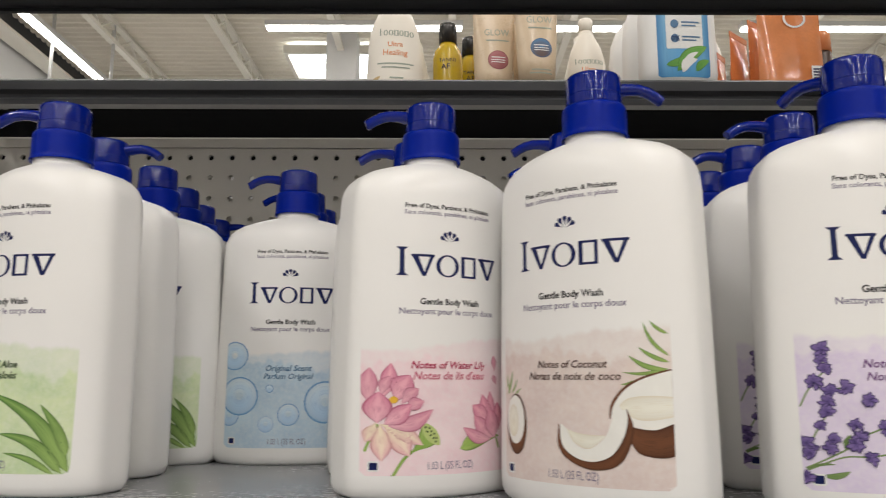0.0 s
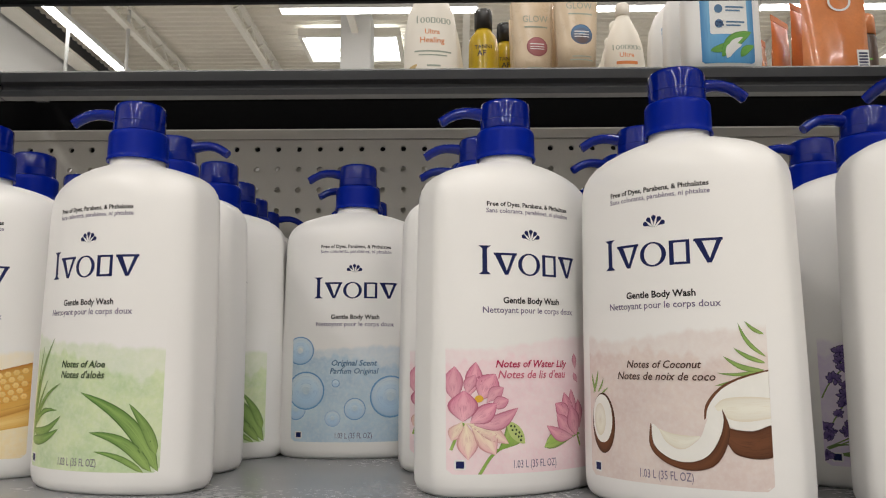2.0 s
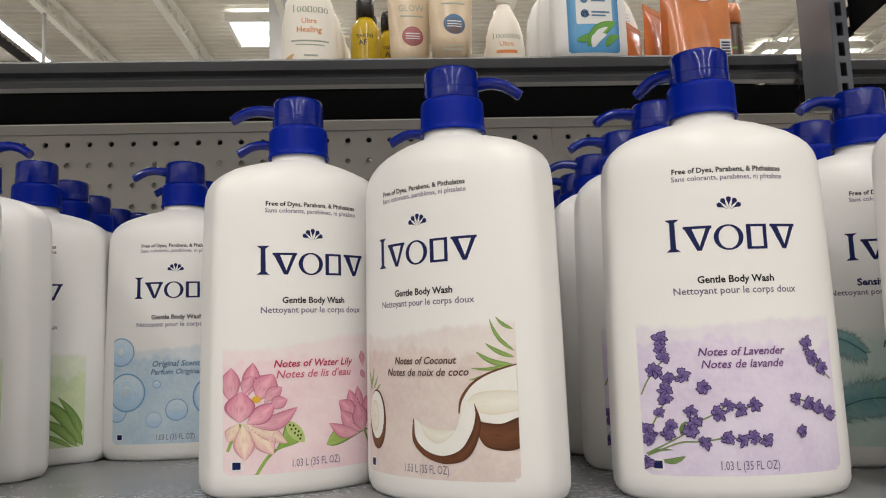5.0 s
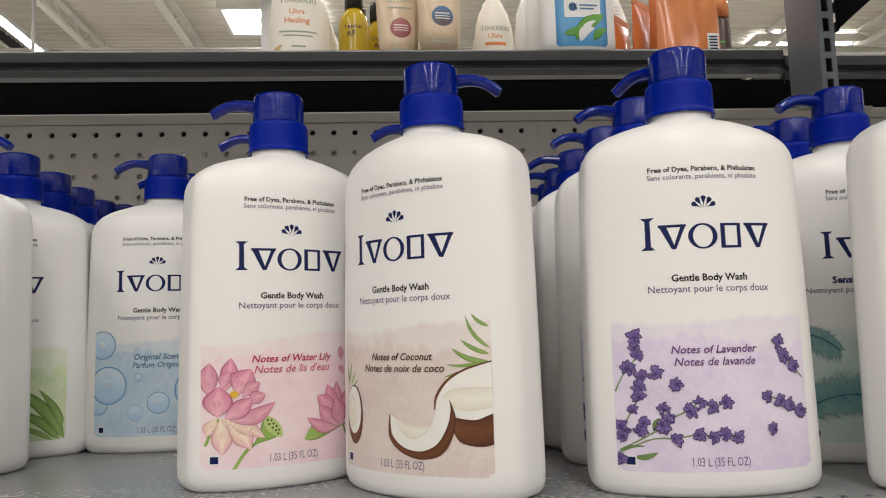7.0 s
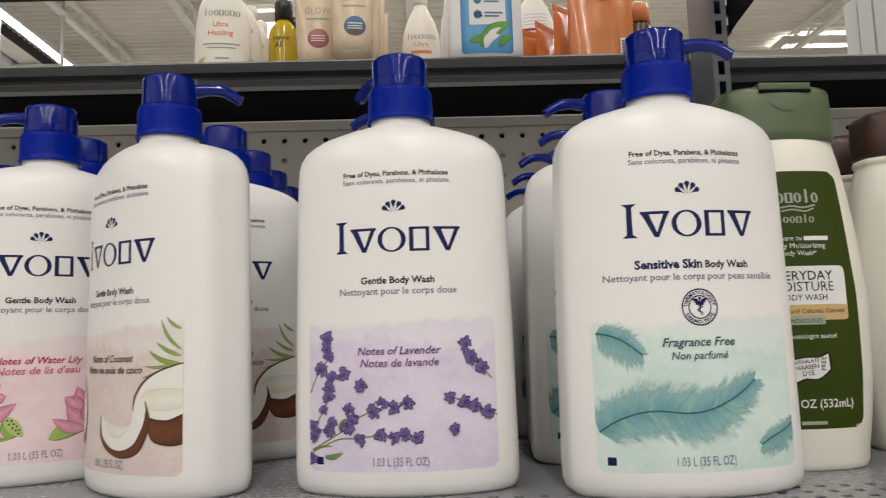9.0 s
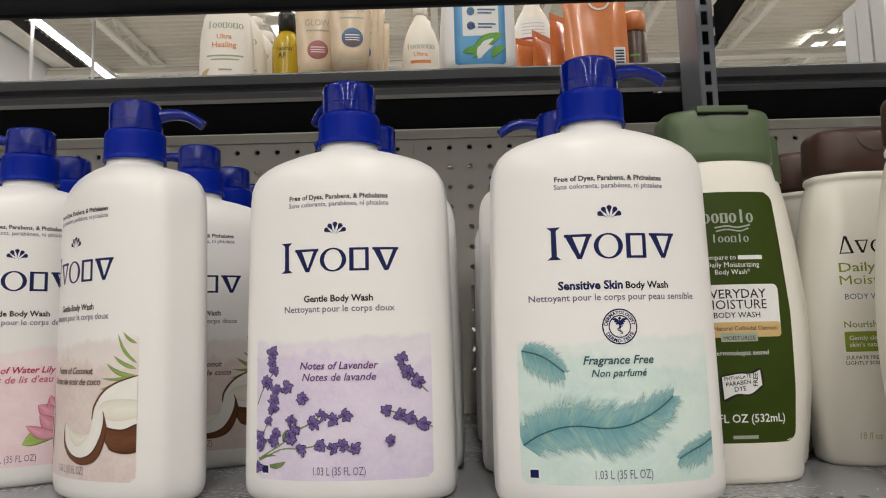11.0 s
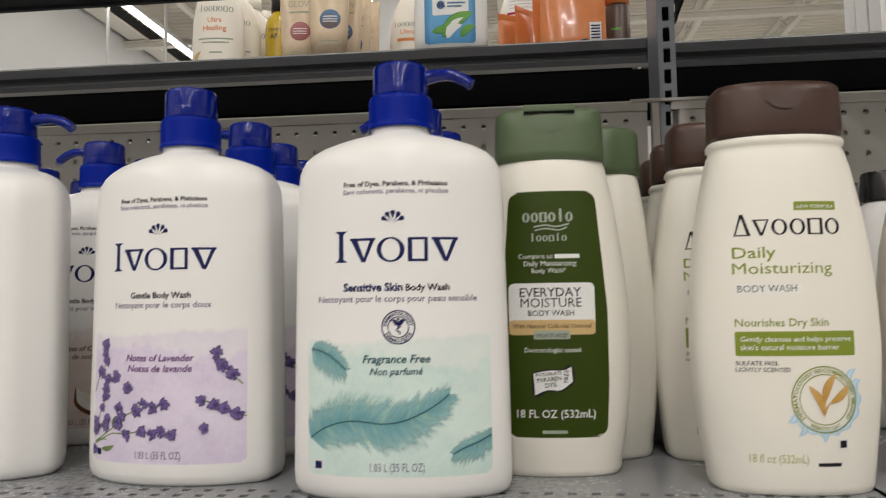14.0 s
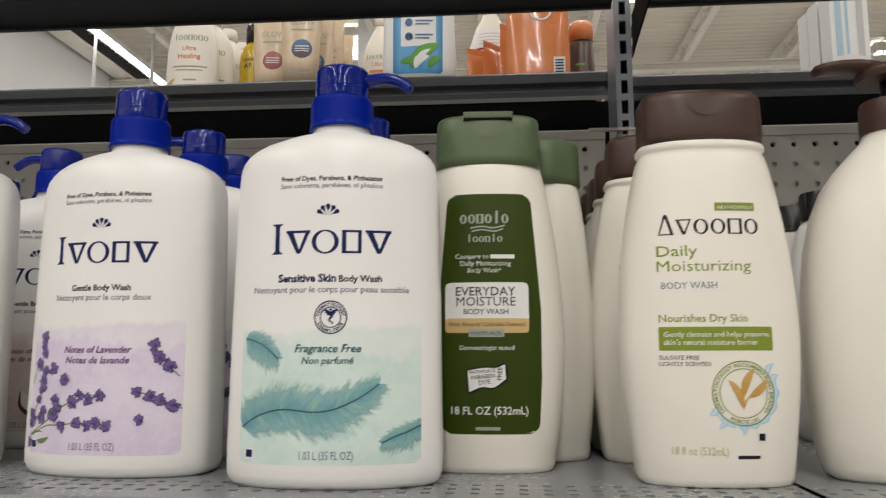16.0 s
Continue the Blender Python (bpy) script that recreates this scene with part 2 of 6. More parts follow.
def box_mesh(name, x0, x1, y0, y1, z0, z1, bevel=0.0):
    bm = bmesh.new()
    bmesh.ops.create_cube(bm, size=1.0)
    for v in bm.verts:
        v.co = Vector(((x0 + x1) / 2 + v.co.x * (x1 - x0), (y0 + y1) / 2 + v.co.y * (y1 - y0), (z0 + z1) / 2 + v.co.z * (z1 - z0))) * U
    if bevel:
        bmesh.ops.bevel(bm, geom=bm.edges[:], offset=bevel * U, segments=2, affect="EDGES", profile=0.7)
    me = bpy.data.meshes.new(name)
    bm.to_mesh(me)
    bm.free()
    return me


def beam(name, profile, x0, x1):
    """A folded sheet: a closed (y, z) profile drawn along x."""
    n = len(profile)
    verts = [(x, y, z) for x in (x0, x1) for y, z in profile]
    faces = [(i, (i + 1) % n, n + (i + 1) % n, n + i) for i in range(n)] + [tuple(range(n))[::-1], tuple(range(n, 2 * n))]
    return make_mesh(name, verts, faces, smooth=False)


class Print:
    """Flat printed shapes in (u, v) over a form's front, laid on its curve."""

    def __init__(self, half=0.0455, foot=0.0121):
        self.verts, self.faces, self.uvs, self.half, self.foot, self.count = [], [], [], half, foot, 0

    def grid(self, points, uvs, nu):
        """Points row by row, nu to a row."""
        base = len(self.verts)
        self.count += 1
        for (u, v), w in zip(points, uvs):
            self.verts.append((max(-self.half, min(self.half, u)), max(self.foot, v), self.count))
            self.uvs.append(w)
        for r in range(len(points) // nu - 1):
            for k in range(nu - 1):
                a = base + r * nu + k
                self.faces.append((a, a + 1, a + nu + 1, a + nu))
        return self

    def rect(self, u0, v0, u1, v1, corner=0.0, nu=28, nv=10):
        pts, uvs = [], []
        for j in range(nv + 1):
            v = v0 + (v1 - v0) * (0.5 - 0.5 * math.cos(math.pi * j / nv))
            e = min(v - v0, v1 - v)
            cut = corner - math.sqrt(max(0.0, corner ** 2 - (corner - e) ** 2)) if e < corner else 0.0
            for i in range(nu + 1):
                pts.append((u0 + cut + (u1 - u0 - 2 * cut) * i / nu, v))
                uvs.append((i / nu, j / nv))
        return self.grid(pts, uvs, nu + 1)

    def field(self, v0, v1, half_at, nu=48, nv=30):
        pts, uvs = [], []
        for j in range(nv + 1):
            v = v0 + (v1 - v0) * j / nv
            h = half_at(v)
            for i in range(nu + 1):
                pts.append((-h + 2 * h * i / nu, v))
                uvs.append((i / nu, j / nv))
        return self.grid(pts, uvs, nu + 1)

    def leaf(self, foot, tip, width, bend=0.0, fat=0.45, n=9, point=0.75):
        """A leaf, petal or stroke from foot to tip; fat: where it is widest."""
        dx, dy = tip[0] - foot[0], tip[1] - foot[1]
        px, py = -dy, dx
        size = math.hypot(dx, dy) or 1e-6
        pts, uvs = [], []
        for j in range(n + 1):
            s = j / n
            w = width / 2 * (math.sin(math.pi * s ** (math.log(0.5) / math.log(fat))) ** point + 0.04)
            c = bend * math.sin(math.pi * s)
            cx, cy = foot[0] + dx * s + px * c, foot[1] + dy * s + py * c
            for k in (-1, -0.66, -0.33, 0, 0.33, 0.66, 1):
                pts.append((cx + px / size * w * k, cy + py / size * w * k))
                uvs.append((0.5 + 0.5 * k, s))
        return self.grid(pts, uvs, 7)

    def stroke(self, path, width, n=None):
        pts, uvs = [], []
        for j, (x, y) in enumerate(path):
            a, b = path[max(j - 1, 0)], path[min(j + 1, len(path) - 1)]
            t = math.hypot(b[0] - a[0], b[1] - a[1]) or 1e-6
            nx, ny = -(b[1] - a[1]) / t, (b[0] - a[0]) / t
            for k in (-0.5, 0.5):
                pts.append((x + nx * width * k, y + ny * width * k))
                uvs.append((0.5 + k, j / (len(path) - 1)))
        return self.grid(pts, uvs, 2)

    def ring(self, u, v, ru, rv, inner, n=28, start=0.0, end=360.0):
        pts, uvs = [], []
        for j in range(n + 1):
            a = radians(start + (end - start) * j / n)
            for k in [inner + (1 - inner) * s / 5 for s in range(6)]:
                pts.append((u + ru * k * math.cos(a), v + rv * k * math.sin(a)))
                uvs.append((k, (math.sin(a) + 1) / 2))
        return self.grid(pts, uvs, 6)

    def disc(self, u, v, ru, rv=None, n=22):
        return self.ring(u, v, ru, rv or ru, 0.0, n)

    def between(self, a, b):
        """The band between two curves with the same number of points."""
        pts, uvs = [], []
        for j, (p, q) in enumerate(zip(a, b)):
            for k in range(7):
                pts.append((p[0] + (q[0] - p[0]) * k / 6, p[1] + (q[1] - p[1]) * k / 6))
                uvs.append((k / 6, j / (len(a) - 1)))
        return self.grid(pts, uvs, 7)

    def lay(self, name, form, lift, material, parent, label="", fine=False, rise=0.0):
        """fine: many small strokes that nobody could pick apart; rise: how far each shape lies over the one before."""
        verts = [(u, form.front(u, v) - lift - rise * k, v) for u, v, k in self.verts]
        ob = part(name, make_mesh(name, verts, self.faces, self.uvs), material, parent, label)
        return tagged(ob, kind="stuff") if fine else ob


def arc(u, v, ru, rv, start, end, n=16):
    return [(u + ru * math.cos(radians(start + (end - start) * i / n)), v + rv * math.sin(radians(start + (end - start) * i / n))) for i in range(n + 1)]


def curve_through(points, n=8):
    """A smooth line through a few points."""
    out = []
    for i in range(len(points) - 1):
        p0, p1, p2, p3 = points[max(i - 1, 0)], points[i], points[i + 1], points[min(i + 2, len(points) - 1)]
        for k in range(n):
            t = k / n
            out.append(tuple(0.5 * (2 * p1[d] + (p2[d] - p0[d]) * t + (2 * p0[d] - 5 * p1[d] + 4 * p2[d] - p3[d]) * t * t
                                    + (3 * p1[d] - p0[d] - 3 * p2[d] + p3[d]) * t ** 3) for d in (0, 1)))
    return out + [tuple(points[-1])]


def lettering(words, u0, u1, v0, form, lift, material, parent, slant=0.0, bold=0.0, tall=None, turn=0.0, name="lettering"):
    """Words in the built-in font between u0 and u1, on the base line v0; tall: the height of a capital."""
    data = bpy.data.curves.new("words", "FONT")
    data.body, data.resolution_u, data.shear, data.offset = words, 2, slant, 0.0 if "M" in words else bold
    ob = new("words", data)
    me = bpy.data.meshes.new_from_object(ob.evaluated_get(bpy.context.evaluated_depsgraph_get()))
    bpy.data.objects.remove(ob)
    co = np.array([v.co[:] for v in me.vertices])
    lo, hi = co[:, 0].min(), co[:, 0].max()
    k = (u1 - u0) / (hi - lo)
    kv = tall / 0.7 if tall else k
    ca, sa = math.cos(radians(turn)), math.sin(radians(turn))
    for v in me.vertices:
        du, dv = (v.co.x - lo) * k, v.co.y * kv
        u, w = u0 + du * ca - dv * sa, v0 + du * sa + dv * ca
        v.co = Vector((u, form.front(u, w) - lift, w)) * U
    me.name = name
    return part(name, me, material, parent)



def bent_lettering(words, cu, cv, r, start, end, tall, form, lift, material, parent, bold=0.0, inward=False):
    """Words bent round a circle from one angle to another; inward: read from inside, along the foot of the circle."""
    data = bpy.data.curves.new("words", "FONT")
    data.body, data.resolution_u, data.offset = words, 2, bold
    ob = new("words", data)
    me = bpy.data.meshes.new_from_object(ob.evaluated_get(bpy.context.evaluated_depsgraph_get()))
    bpy.data.objects.remove(ob)
    co = np.array([v.co[:] for v in me.vertices])
    lo, hi = co[:, 0].min(), co[:, 0].max()
    for v in me.vertices:
        a = radians(start + (end - start) * (v.co.x - lo) / (hi - lo))
        d = r + (tall - v.co.y * tall / 0.7 if inward else v.co.y * tall / 0.7)
        u, w = cu + d * math.cos(a), cv + d * math.sin(a)
        v.co = Vector((u, form.front(u, w) - lift, w)) * U
    me.name = "lettering"
    return part("lettering", me, material, parent)


# ---- the large structure ----
PANEL = 0.83
LEFT_POST, RIGHT_POST = -0.6120, 0.5687
FLOOR = -1.25


def structure(name, me, material, label, auto=None):
    ob = part(name, me, material, auto=auto)
    return tagged(ob, label, name.rstrip("_0123456789").replace("_", " "), kind="structure")


structure("floor", box_mesh("floor", -6.2, 9.0, -19.0, 16.0, FLOOR - 0.1, FLOOR), m_floor, "polished pale grey store floor")
structure("ceiling", box_mesh("ceiling", -6.2, 9.0, -19.0, 16.0, CEILING + 0.35, CEILING + 0.45), m_deck, "beige corrugated metal store ceiling")
structure("wall_west", box_mesh("wall_west", -6.15, -6.0, -19.0, 16.0, FLOOR, CEILING + 0.35), m_wall, "plain white painted store wall")
structure("wall_east", box_mesh("wall_east", 8.9, 9.0, -19.0, 16.0, FLOOR, CEILING + 0.35), m_wall, "plain white painted store wall")
structure("wall_north", box_mesh("wall_north", -6.0, 8.9, 15.9, 16.0, FLOOR, CEILING + 0.35), m_wall, "plain white painted store wall")
# Unseen partition, added to shape the fill light and reflections on the bottles.
structure("wall_aisle", box_mesh("wall_aisle", -5.9, 8.8, -2.15, -2.05, FLOOR, 0.3), m_aisle, "unseen plain grey partition across the aisle, added to shape light and reflections")
structure("wall_south", box_mesh("wall_south", -6.0, 8.9, -19.0, -18.9, FLOOR, CEILING + 0.35), m_wall, "plain white painted store wall")


def deck_ribs():
    verts, faces = [], []
    n = 0
    for k in range(110):
        y = -1.0 + 0.15 * k
        for yy, zz in ((y, 0.349), (y + 0.03, 0.31), (y + 0.08, 0.31), (y + 0.11, 0.349)):
            verts += [(-6.0, yy, CEILING + zz), (8.9, yy, CEILING + zz)]
        for i in range(3):
            a = n + 2 * i
            faces.append((a, a + 1, a + 3, a + 2))
        n += 8
    return make_mesh("trim", verts, faces, smooth=False)


structure("trim", deck_ribs(), m_deck, "pressed ribs of the beige ceiling deck")


def joist(x):
    """A bar joist of the roof: two chords and a zigzag web."""
    ob = thing("roof_joist", "pale painted steel bar joist under the ceiling deck", "joist", "roof joists", x, 0, 0)
    part("chord", box_mesh("chord", -0.045, 0.045, 3.0, 15.9, CEILING + 0.0, CEILING + 0.05), m_joist, ob)
    part("chord", box_mesh("chord", -0.045, 0.045, 3.0, 15.9, CEILING + 0.27, CEILING + 0.31), m_joist, ob)
    verts, faces = [], []
    for k in range(20):
        y0, y1 = 3.0 + 0.64 * k, 3.32 + 0.64 * k
        for a, b, za, zb in ((y0, y1, 0.05, 0.27), (y1, y1 + 0.32, 0.27, 0.05)):
            i = len(verts)
            for dx in (-0.012, 0.012):
                verts += [(dx, a, CEILING + za), (dx, a + 0.03, CEILING + za), (dx, b + 0.03, CEILING + zb), (dx, b, CEILING + zb)]
            faces += [(i, i + 1, i + 2, i + 3), (i + 4, i + 7, i + 6, i + 5), (i, i + 3, i + 7, i + 4), (i + 1, i + 5, i + 6, i + 2)]
    part("web", make_mesh("web", verts, faces, smooth=False), m_joist, ob)
    return ob


first_joist = joist(-4.45)
for k in range(1, 9):
    copy_thing(first_joist, at(-4.45 + 1.52 * k, 0))


def girder(y):
    ob = thing("roof_girder", "pale painted steel girder crossing under the roof joists", "girder", "roof girders", 0, y, 0)
    part("flange", box_mesh("flange", -6.0, 8.9, -0.06, 0.06, CEILING - 0.12, CEILING - 0.095), m_joist, ob)
    part("flange", box_mesh("flange", -6.0, 8.9, -0.06, 0.06, CEILING - 0.025, CEILING - 0.001), m_joist, ob)
    part("web", box_mesh("web", -6.0, 8.9, -0.01, 0.01, CEILING - 0.095, CEILING - 0.025), m_joist, ob)
    return ob


copy_thing(girder(11.6), at(0, 7.4))

edge_beam = thing("edge_beam", "dark steel edge beam between wall and ceiling", "beam")
part("flange", box_mesh("flange", -5.9, -5.62, 4.0, 15.9, CEILING + 0.02, CEILING + 0.06), m_joist, edge_beam)
part("web", box_mesh("web", -5.80, -5.74, 4.0, 15.9, CEILING + 0.06, CEILING + 0.34), m_dark_steel, edge_beam)

column = thing("column", "white painted square steel column on the store floor", "column", x=-1.40, y=10.25)
part("shaft", box_mesh("shaft", -0.21, 0.21, -0.21, 0.21, FLOOR, CEILING + 0.31, 0.02), m_wall, column)
part("base_plate", box_mesh("base_plate", -0.3, 0.3, -0.3, 0.3, FLOOR, FLOOR + 0.03), m_joist, column)


def hanger(x, y):
    ob = thing("hanging_pipe", "thin white vertical pipe hanging from the ceiling", "pipe", "hanging pipes", x, y, 0)
    part("pipe", turned("pipe", [(0.022, 1.6), (0.022, CEILING + 0.31)], 12), m_wall, ob)
    part("sleeve", turned("sleeve", [(0.03, 1.55), (0.03, 1.6), (0.022, 1.62)], 12), m_joist, ob)
    return ob


hanger(-5.03, 9.4)
hanger(-4.45, 9.85)

led = bpy.data.materials.new("led_diffuser")
led.use_nodes = True
led.node_tree.nodes["Principled BSDF"].inputs["Emission Color"].default_value = (1.0, 0.96, 0.90, 1)
led.node_tree.nodes["Principled BSDF"].inputs["Emission Strength"].default_value = 9.0


def fixture(x, y, z, length, along_y):
    """A linear LED fixture: pale housing and a glowing diffuser below it."""
    ob = thing("ceiling_light", "long white linear ceiling light, switched on", "ceiling light", "visible ceiling lights", x, y, z, 90 if along_y else 0)
    part("housing", box_mesh("housing", -length / 2, length / 2, -0.07, 0.07, 0.001, 0.07, 0.01), m_wall, ob)
    part("diffuser", box_mesh("diffuser", -length / 2 + 0.02, length / 2 - 0.02, -0.055, 0.055, -0.03, 0.0, 0.008), led, ob, "glowing white diffuser")
    return ob


fixture(-4.99, 10.6, CEILING - 0.16, 6.4, True)
for k in range(3):
    fixture(-1.0 + 3.0 * k, 9.20, CEILING - 0.06, 2.5, False)

glow = bpy.data.materials.new("daylight_panel")
glow.use_nodes = True
glow.node_tree.nodes["Principled BSDF"].inputs["Emission Color"].default_value = (0.92, 0.97, 1.0, 1)
glow.node_tree.nodes["Principled BSDF"].inputs["Emission Strength"].default_value = 4.0


def skylight(x, y, w, d):
    ob = thing("skylight", "bright white daylit skylight panel in a pale frame in the ceiling", "skylight", "skylights", x, y, CEILING)
    for k in range(3):
        part("pane", box_mesh("pane", -w / 2 + w * k / 3 + 0.02, -w / 2 + w * (k + 1) / 3 - 0.02, -d / 2, d / 2, 0.2, 0.22), glow, ob)
    for a, b, c, e in ((-w / 2 - 0.05, w / 2 + 0.05, -d / 2 - 0.06, -d / 2), (-w / 2 - 0.05, w / 2 + 0.05, d / 2, d / 2 + 0.06),
                       (-w / 2 - 0.05, -w / 2, -d / 2, d / 2), (w / 2, w / 2 + 0.05, -d / 2, d / 2)):
        part("frame_bar", box_mesh("frame_bar", a, b, c, e, 0.12, 0.24), m_joist, ob)
    return ob


skylight(-1.55, 10.9, 1.35, 0.9)
skylight(6.9, 12.0, 1.7, 0.6)


def pegboard(x0, columns, z_first, rows, y, top, foot, name, rims=(0.012, 0.012)):
    """A sheet of real peg holes with a plain rim; holes 1 pitch apart."""
    pitch, hole, n = 0.02314, 0.0031, 12
    verts, faces = [], []
    half = pitch / 2
    for r in range(rows):
        for c in range(columns):
            cx, cz = x0 + pitch * c, z_first - pitch * r
            b = len(verts)
            for k in range(n):
                a = 2 * math.pi * (k + 0.5) / n
                ca, sa = math.cos(a), math.sin(a)
                s = half / max(abs(ca), abs(sa))
                verts.append((cx + s * ca, y, cz + s * sa))
                verts.append((cx + hole * ca, y, cz + hole * sa))
                verts.append((cx + hole * ca, y + 0.004, cz + hole * sa))
            for k in range(n):
                i, j = b + 3 * k, b + 3 * ((k + 1) % n)
                faces += [(i, j, j + 1, i + 1), (i + 1, j + 1, j + 2, i + 2)]
            for k, (sx, sz) in zip((1, 4, 7, 10), ((1, 1), (-1, 1), (-1, -1), (1, -1))):
                corner = len(verts)
                verts.append((cx + sx * half, y, cz + sz * half))
                faces.append((b + 3 * k, corner, b + 3 * ((k + 1) % n)))
    xa, xb = x0 - half, x0 + pitch * (columns - 0.5)
    zt, zb = z_first + half, z_first - pitch * (rows - 0.5)
    near, far = xa - rims[0], xb + rims[1]
    for a, b, c, d in ((near, far, zt, top), (near, far, foot, zb), (near, xa, zb, zt), (xb, far, zb, zt)):
        i = len(verts)
        verts += [(a, y, c), (b, y, c), (b, y, d), (a, y, d)]
        faces.append((i, i + 1, i + 2, i + 3))
    return weld(make_mesh(name, verts, faces, smooth=False))


def back_panel(x_first, columns, y, label, rims):
    ob = thing("pegboard_panel", label, "pegboard", "pegboard panels of the shelving")
    part("perforated_sheet", pegboard(x_first, columns, 0.302, 13, y, 0.3135, -0.03, "perforated_sheet", rims), m_panel, ob)
    xa, xb = x_first - 0.01157 - rims[0], x_first + 0.02314 * (columns - 0.5) + rims[1]
    part("top_rim", beam("top_rim", [(y - 0.004, 0.3125), (y - 0.004, 0.3225), (y - 0.002, 0.3245), (y + 0.018, 0.3245), (y + 0.018, 0.3125)], xa, xb), m_panel, ob)
    part("bottom_rail", beam("bottom_rail", [(y - 0.006, 0.001), (y - 0.006, 0.012), (y - 0.001, 0.013), (y - 0.001, 0.001)], xa, xb), m_panel, ob)
    return ob


SHEETS = ((-0.5577, 34, (0.012, 0.0069)), (0.2431, 13, (0.0069, 0.012)), (0.5941, 21, (0.012, 0.012)), (-1.02, 17, (0.012, 0.012)))
for x_first, columns, rims in SHEETS:
    back_panel(x_first, columns, PANEL, "warm grey perforated steel pegboard back panel", rims)
    tagged(part("pegboard_panel", pegboard(x_first, columns, 0.302, 13, PANEL + 0.088, 0.3135, -0.03, "far_sheet", rims), m_panel),
           "warm grey perforated steel back panel of the far side", "pegboard", "far pegboard panels")


def post(x):
    """A slotted gondola upright with its rear flange."""
    ob = thing("shelf_upright", "blue-grey slotted steel shelving upright", "upright", "shelving uprights", x, PANEL, 0)
    w, pitch, sw, sh = 0.00975, 0.0243, 0.0038, 0.0082
    verts, faces = [], []
    for k in range(-3, 36):
        zc = 0.376 + pitch * (k - 14)
        b = len(verts)
        for xx in (-w, -sw, sw, w):
            for zz in (zc - pitch / 2, zc - sh, zc + sh, zc + pitch / 2):
                verts.append((xx, 0.0, zz))
        for i in range(3):
            for j in range(3):
                if (i, j) != (1, 1):
                    faces.append((b + 4 * i + j, b + 4 * (i + 1) + j, b + 4 * (i + 1) + j + 1, b + 4 * i + j + 1))
        for p, q in ((5, 9), (9, 10), (10, 6), (6, 5)):
            e = len(verts)
            verts += [(verts[b + p][0], 0.004, verts[b + p][2]), (verts[b + q][0], 0.004, verts[b + q][2])]
            faces.append((b + p, b + q, e + 1, e))
    part("slotted_face", weld(make_mesh("slotted_face", verts, faces, smooth=False)), m_upright, ob)
    z0, z1 = 0.376 + pitch * (-17.5), 0.376 + pitch * 21.5
    for xx in (-w, w - 0.002):
        part("flange", box_mesh("flange", xx, xx + 0.002, 0.0005, 0.070, z0, z1), m_upright, ob)
    for xx in (-w, w - 0.002):
        part("leg", box_mesh("leg", xx, xx + 0.002, 0.0005, 0.070, FLOOR, z0), m_upright, ob)
    part("foot_face", box_mesh("foot_face", -w, w, -0.001, 0.0004, FLOOR, z0), m_upright, ob)
    # Near-black web paints the shade seen inside the slots.
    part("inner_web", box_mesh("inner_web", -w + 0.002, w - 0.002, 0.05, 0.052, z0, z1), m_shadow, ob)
    part("cover_plate", beam("cover_plate", [(-0.007, 0.322), (-0.007, 0.325), (0.0, 0.327), (-0.0005, 0.327), (-0.0005, 0.322)], -0.043, 0.043), m_panel, ob)
    for s in (-1, 1):
        part("joint_strip", box_mesh("joint_strip", min(s * 0.011, s * 0.019), max(s * 0.011, s * 0.019), -0.003, -0.0005, -0.03, 0.3215), m_panel, ob)
    return ob


right_post = post(RIGHT_POST)
copy_thing(right_post, at(LEFT_POST, PANEL))


def bracket(x, side, y0, y1, z):
    """A tapered shelf bracket hooked into an upright, with its hooks."""
    ob = thing("shelf_bracket", "dark tapered steel shelf bracket hooked into the upright", "bracket", "shelf brackets", x, 0, 0)
    s = side * 0.0105
    d = 0.002 if side > 0 else -0.002
    pts = [(y0, z - 0.012), (y0, z - 0.058), (y0 - 0.02 if y1 < y0 else y0 + 0.02, z - 0.055), (y1, z - 0.016), (y1, z - 0.012)]
    verts = [(xx, y, zz) for xx in (s, s + d) for y, zz in pts]
    n = len(pts)
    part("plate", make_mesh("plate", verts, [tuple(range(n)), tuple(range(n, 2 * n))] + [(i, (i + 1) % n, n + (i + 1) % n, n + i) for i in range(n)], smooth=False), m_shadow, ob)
    for zz in (z - 0.03, z - 0.054):
        part("hook", box_mesh("hook", min(s, s + d), max(s, s + d), y0 - 0.003, y0 + 0.012, zz - 0.006, zz + 0.006), m_dark_steel, ob)
    return ob


UPPER = 0.469
for px in (LEFT_POST, RIGHT_POST):
    bracket(px, 1, PANEL - 0.003, 0.47, UPPER + 0.006)


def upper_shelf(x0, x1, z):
    ob = thing("upper_shelf", "dark grey steel shelf above the bottles, underside shade put into its colour", "shelf", "upper shelves", 0, 0, 0)
    # Seen from below: the steel's colour also carries the underside's shade.
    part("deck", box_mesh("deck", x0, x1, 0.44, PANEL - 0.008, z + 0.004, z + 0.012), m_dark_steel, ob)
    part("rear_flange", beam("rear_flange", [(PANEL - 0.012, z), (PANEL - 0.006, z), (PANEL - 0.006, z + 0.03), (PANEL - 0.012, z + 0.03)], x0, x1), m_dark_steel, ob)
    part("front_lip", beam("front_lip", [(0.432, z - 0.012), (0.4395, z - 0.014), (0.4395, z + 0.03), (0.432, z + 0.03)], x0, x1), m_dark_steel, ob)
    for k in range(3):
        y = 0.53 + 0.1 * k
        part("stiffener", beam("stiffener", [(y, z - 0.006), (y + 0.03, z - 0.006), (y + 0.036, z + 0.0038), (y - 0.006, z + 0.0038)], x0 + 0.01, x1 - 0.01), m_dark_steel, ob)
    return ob


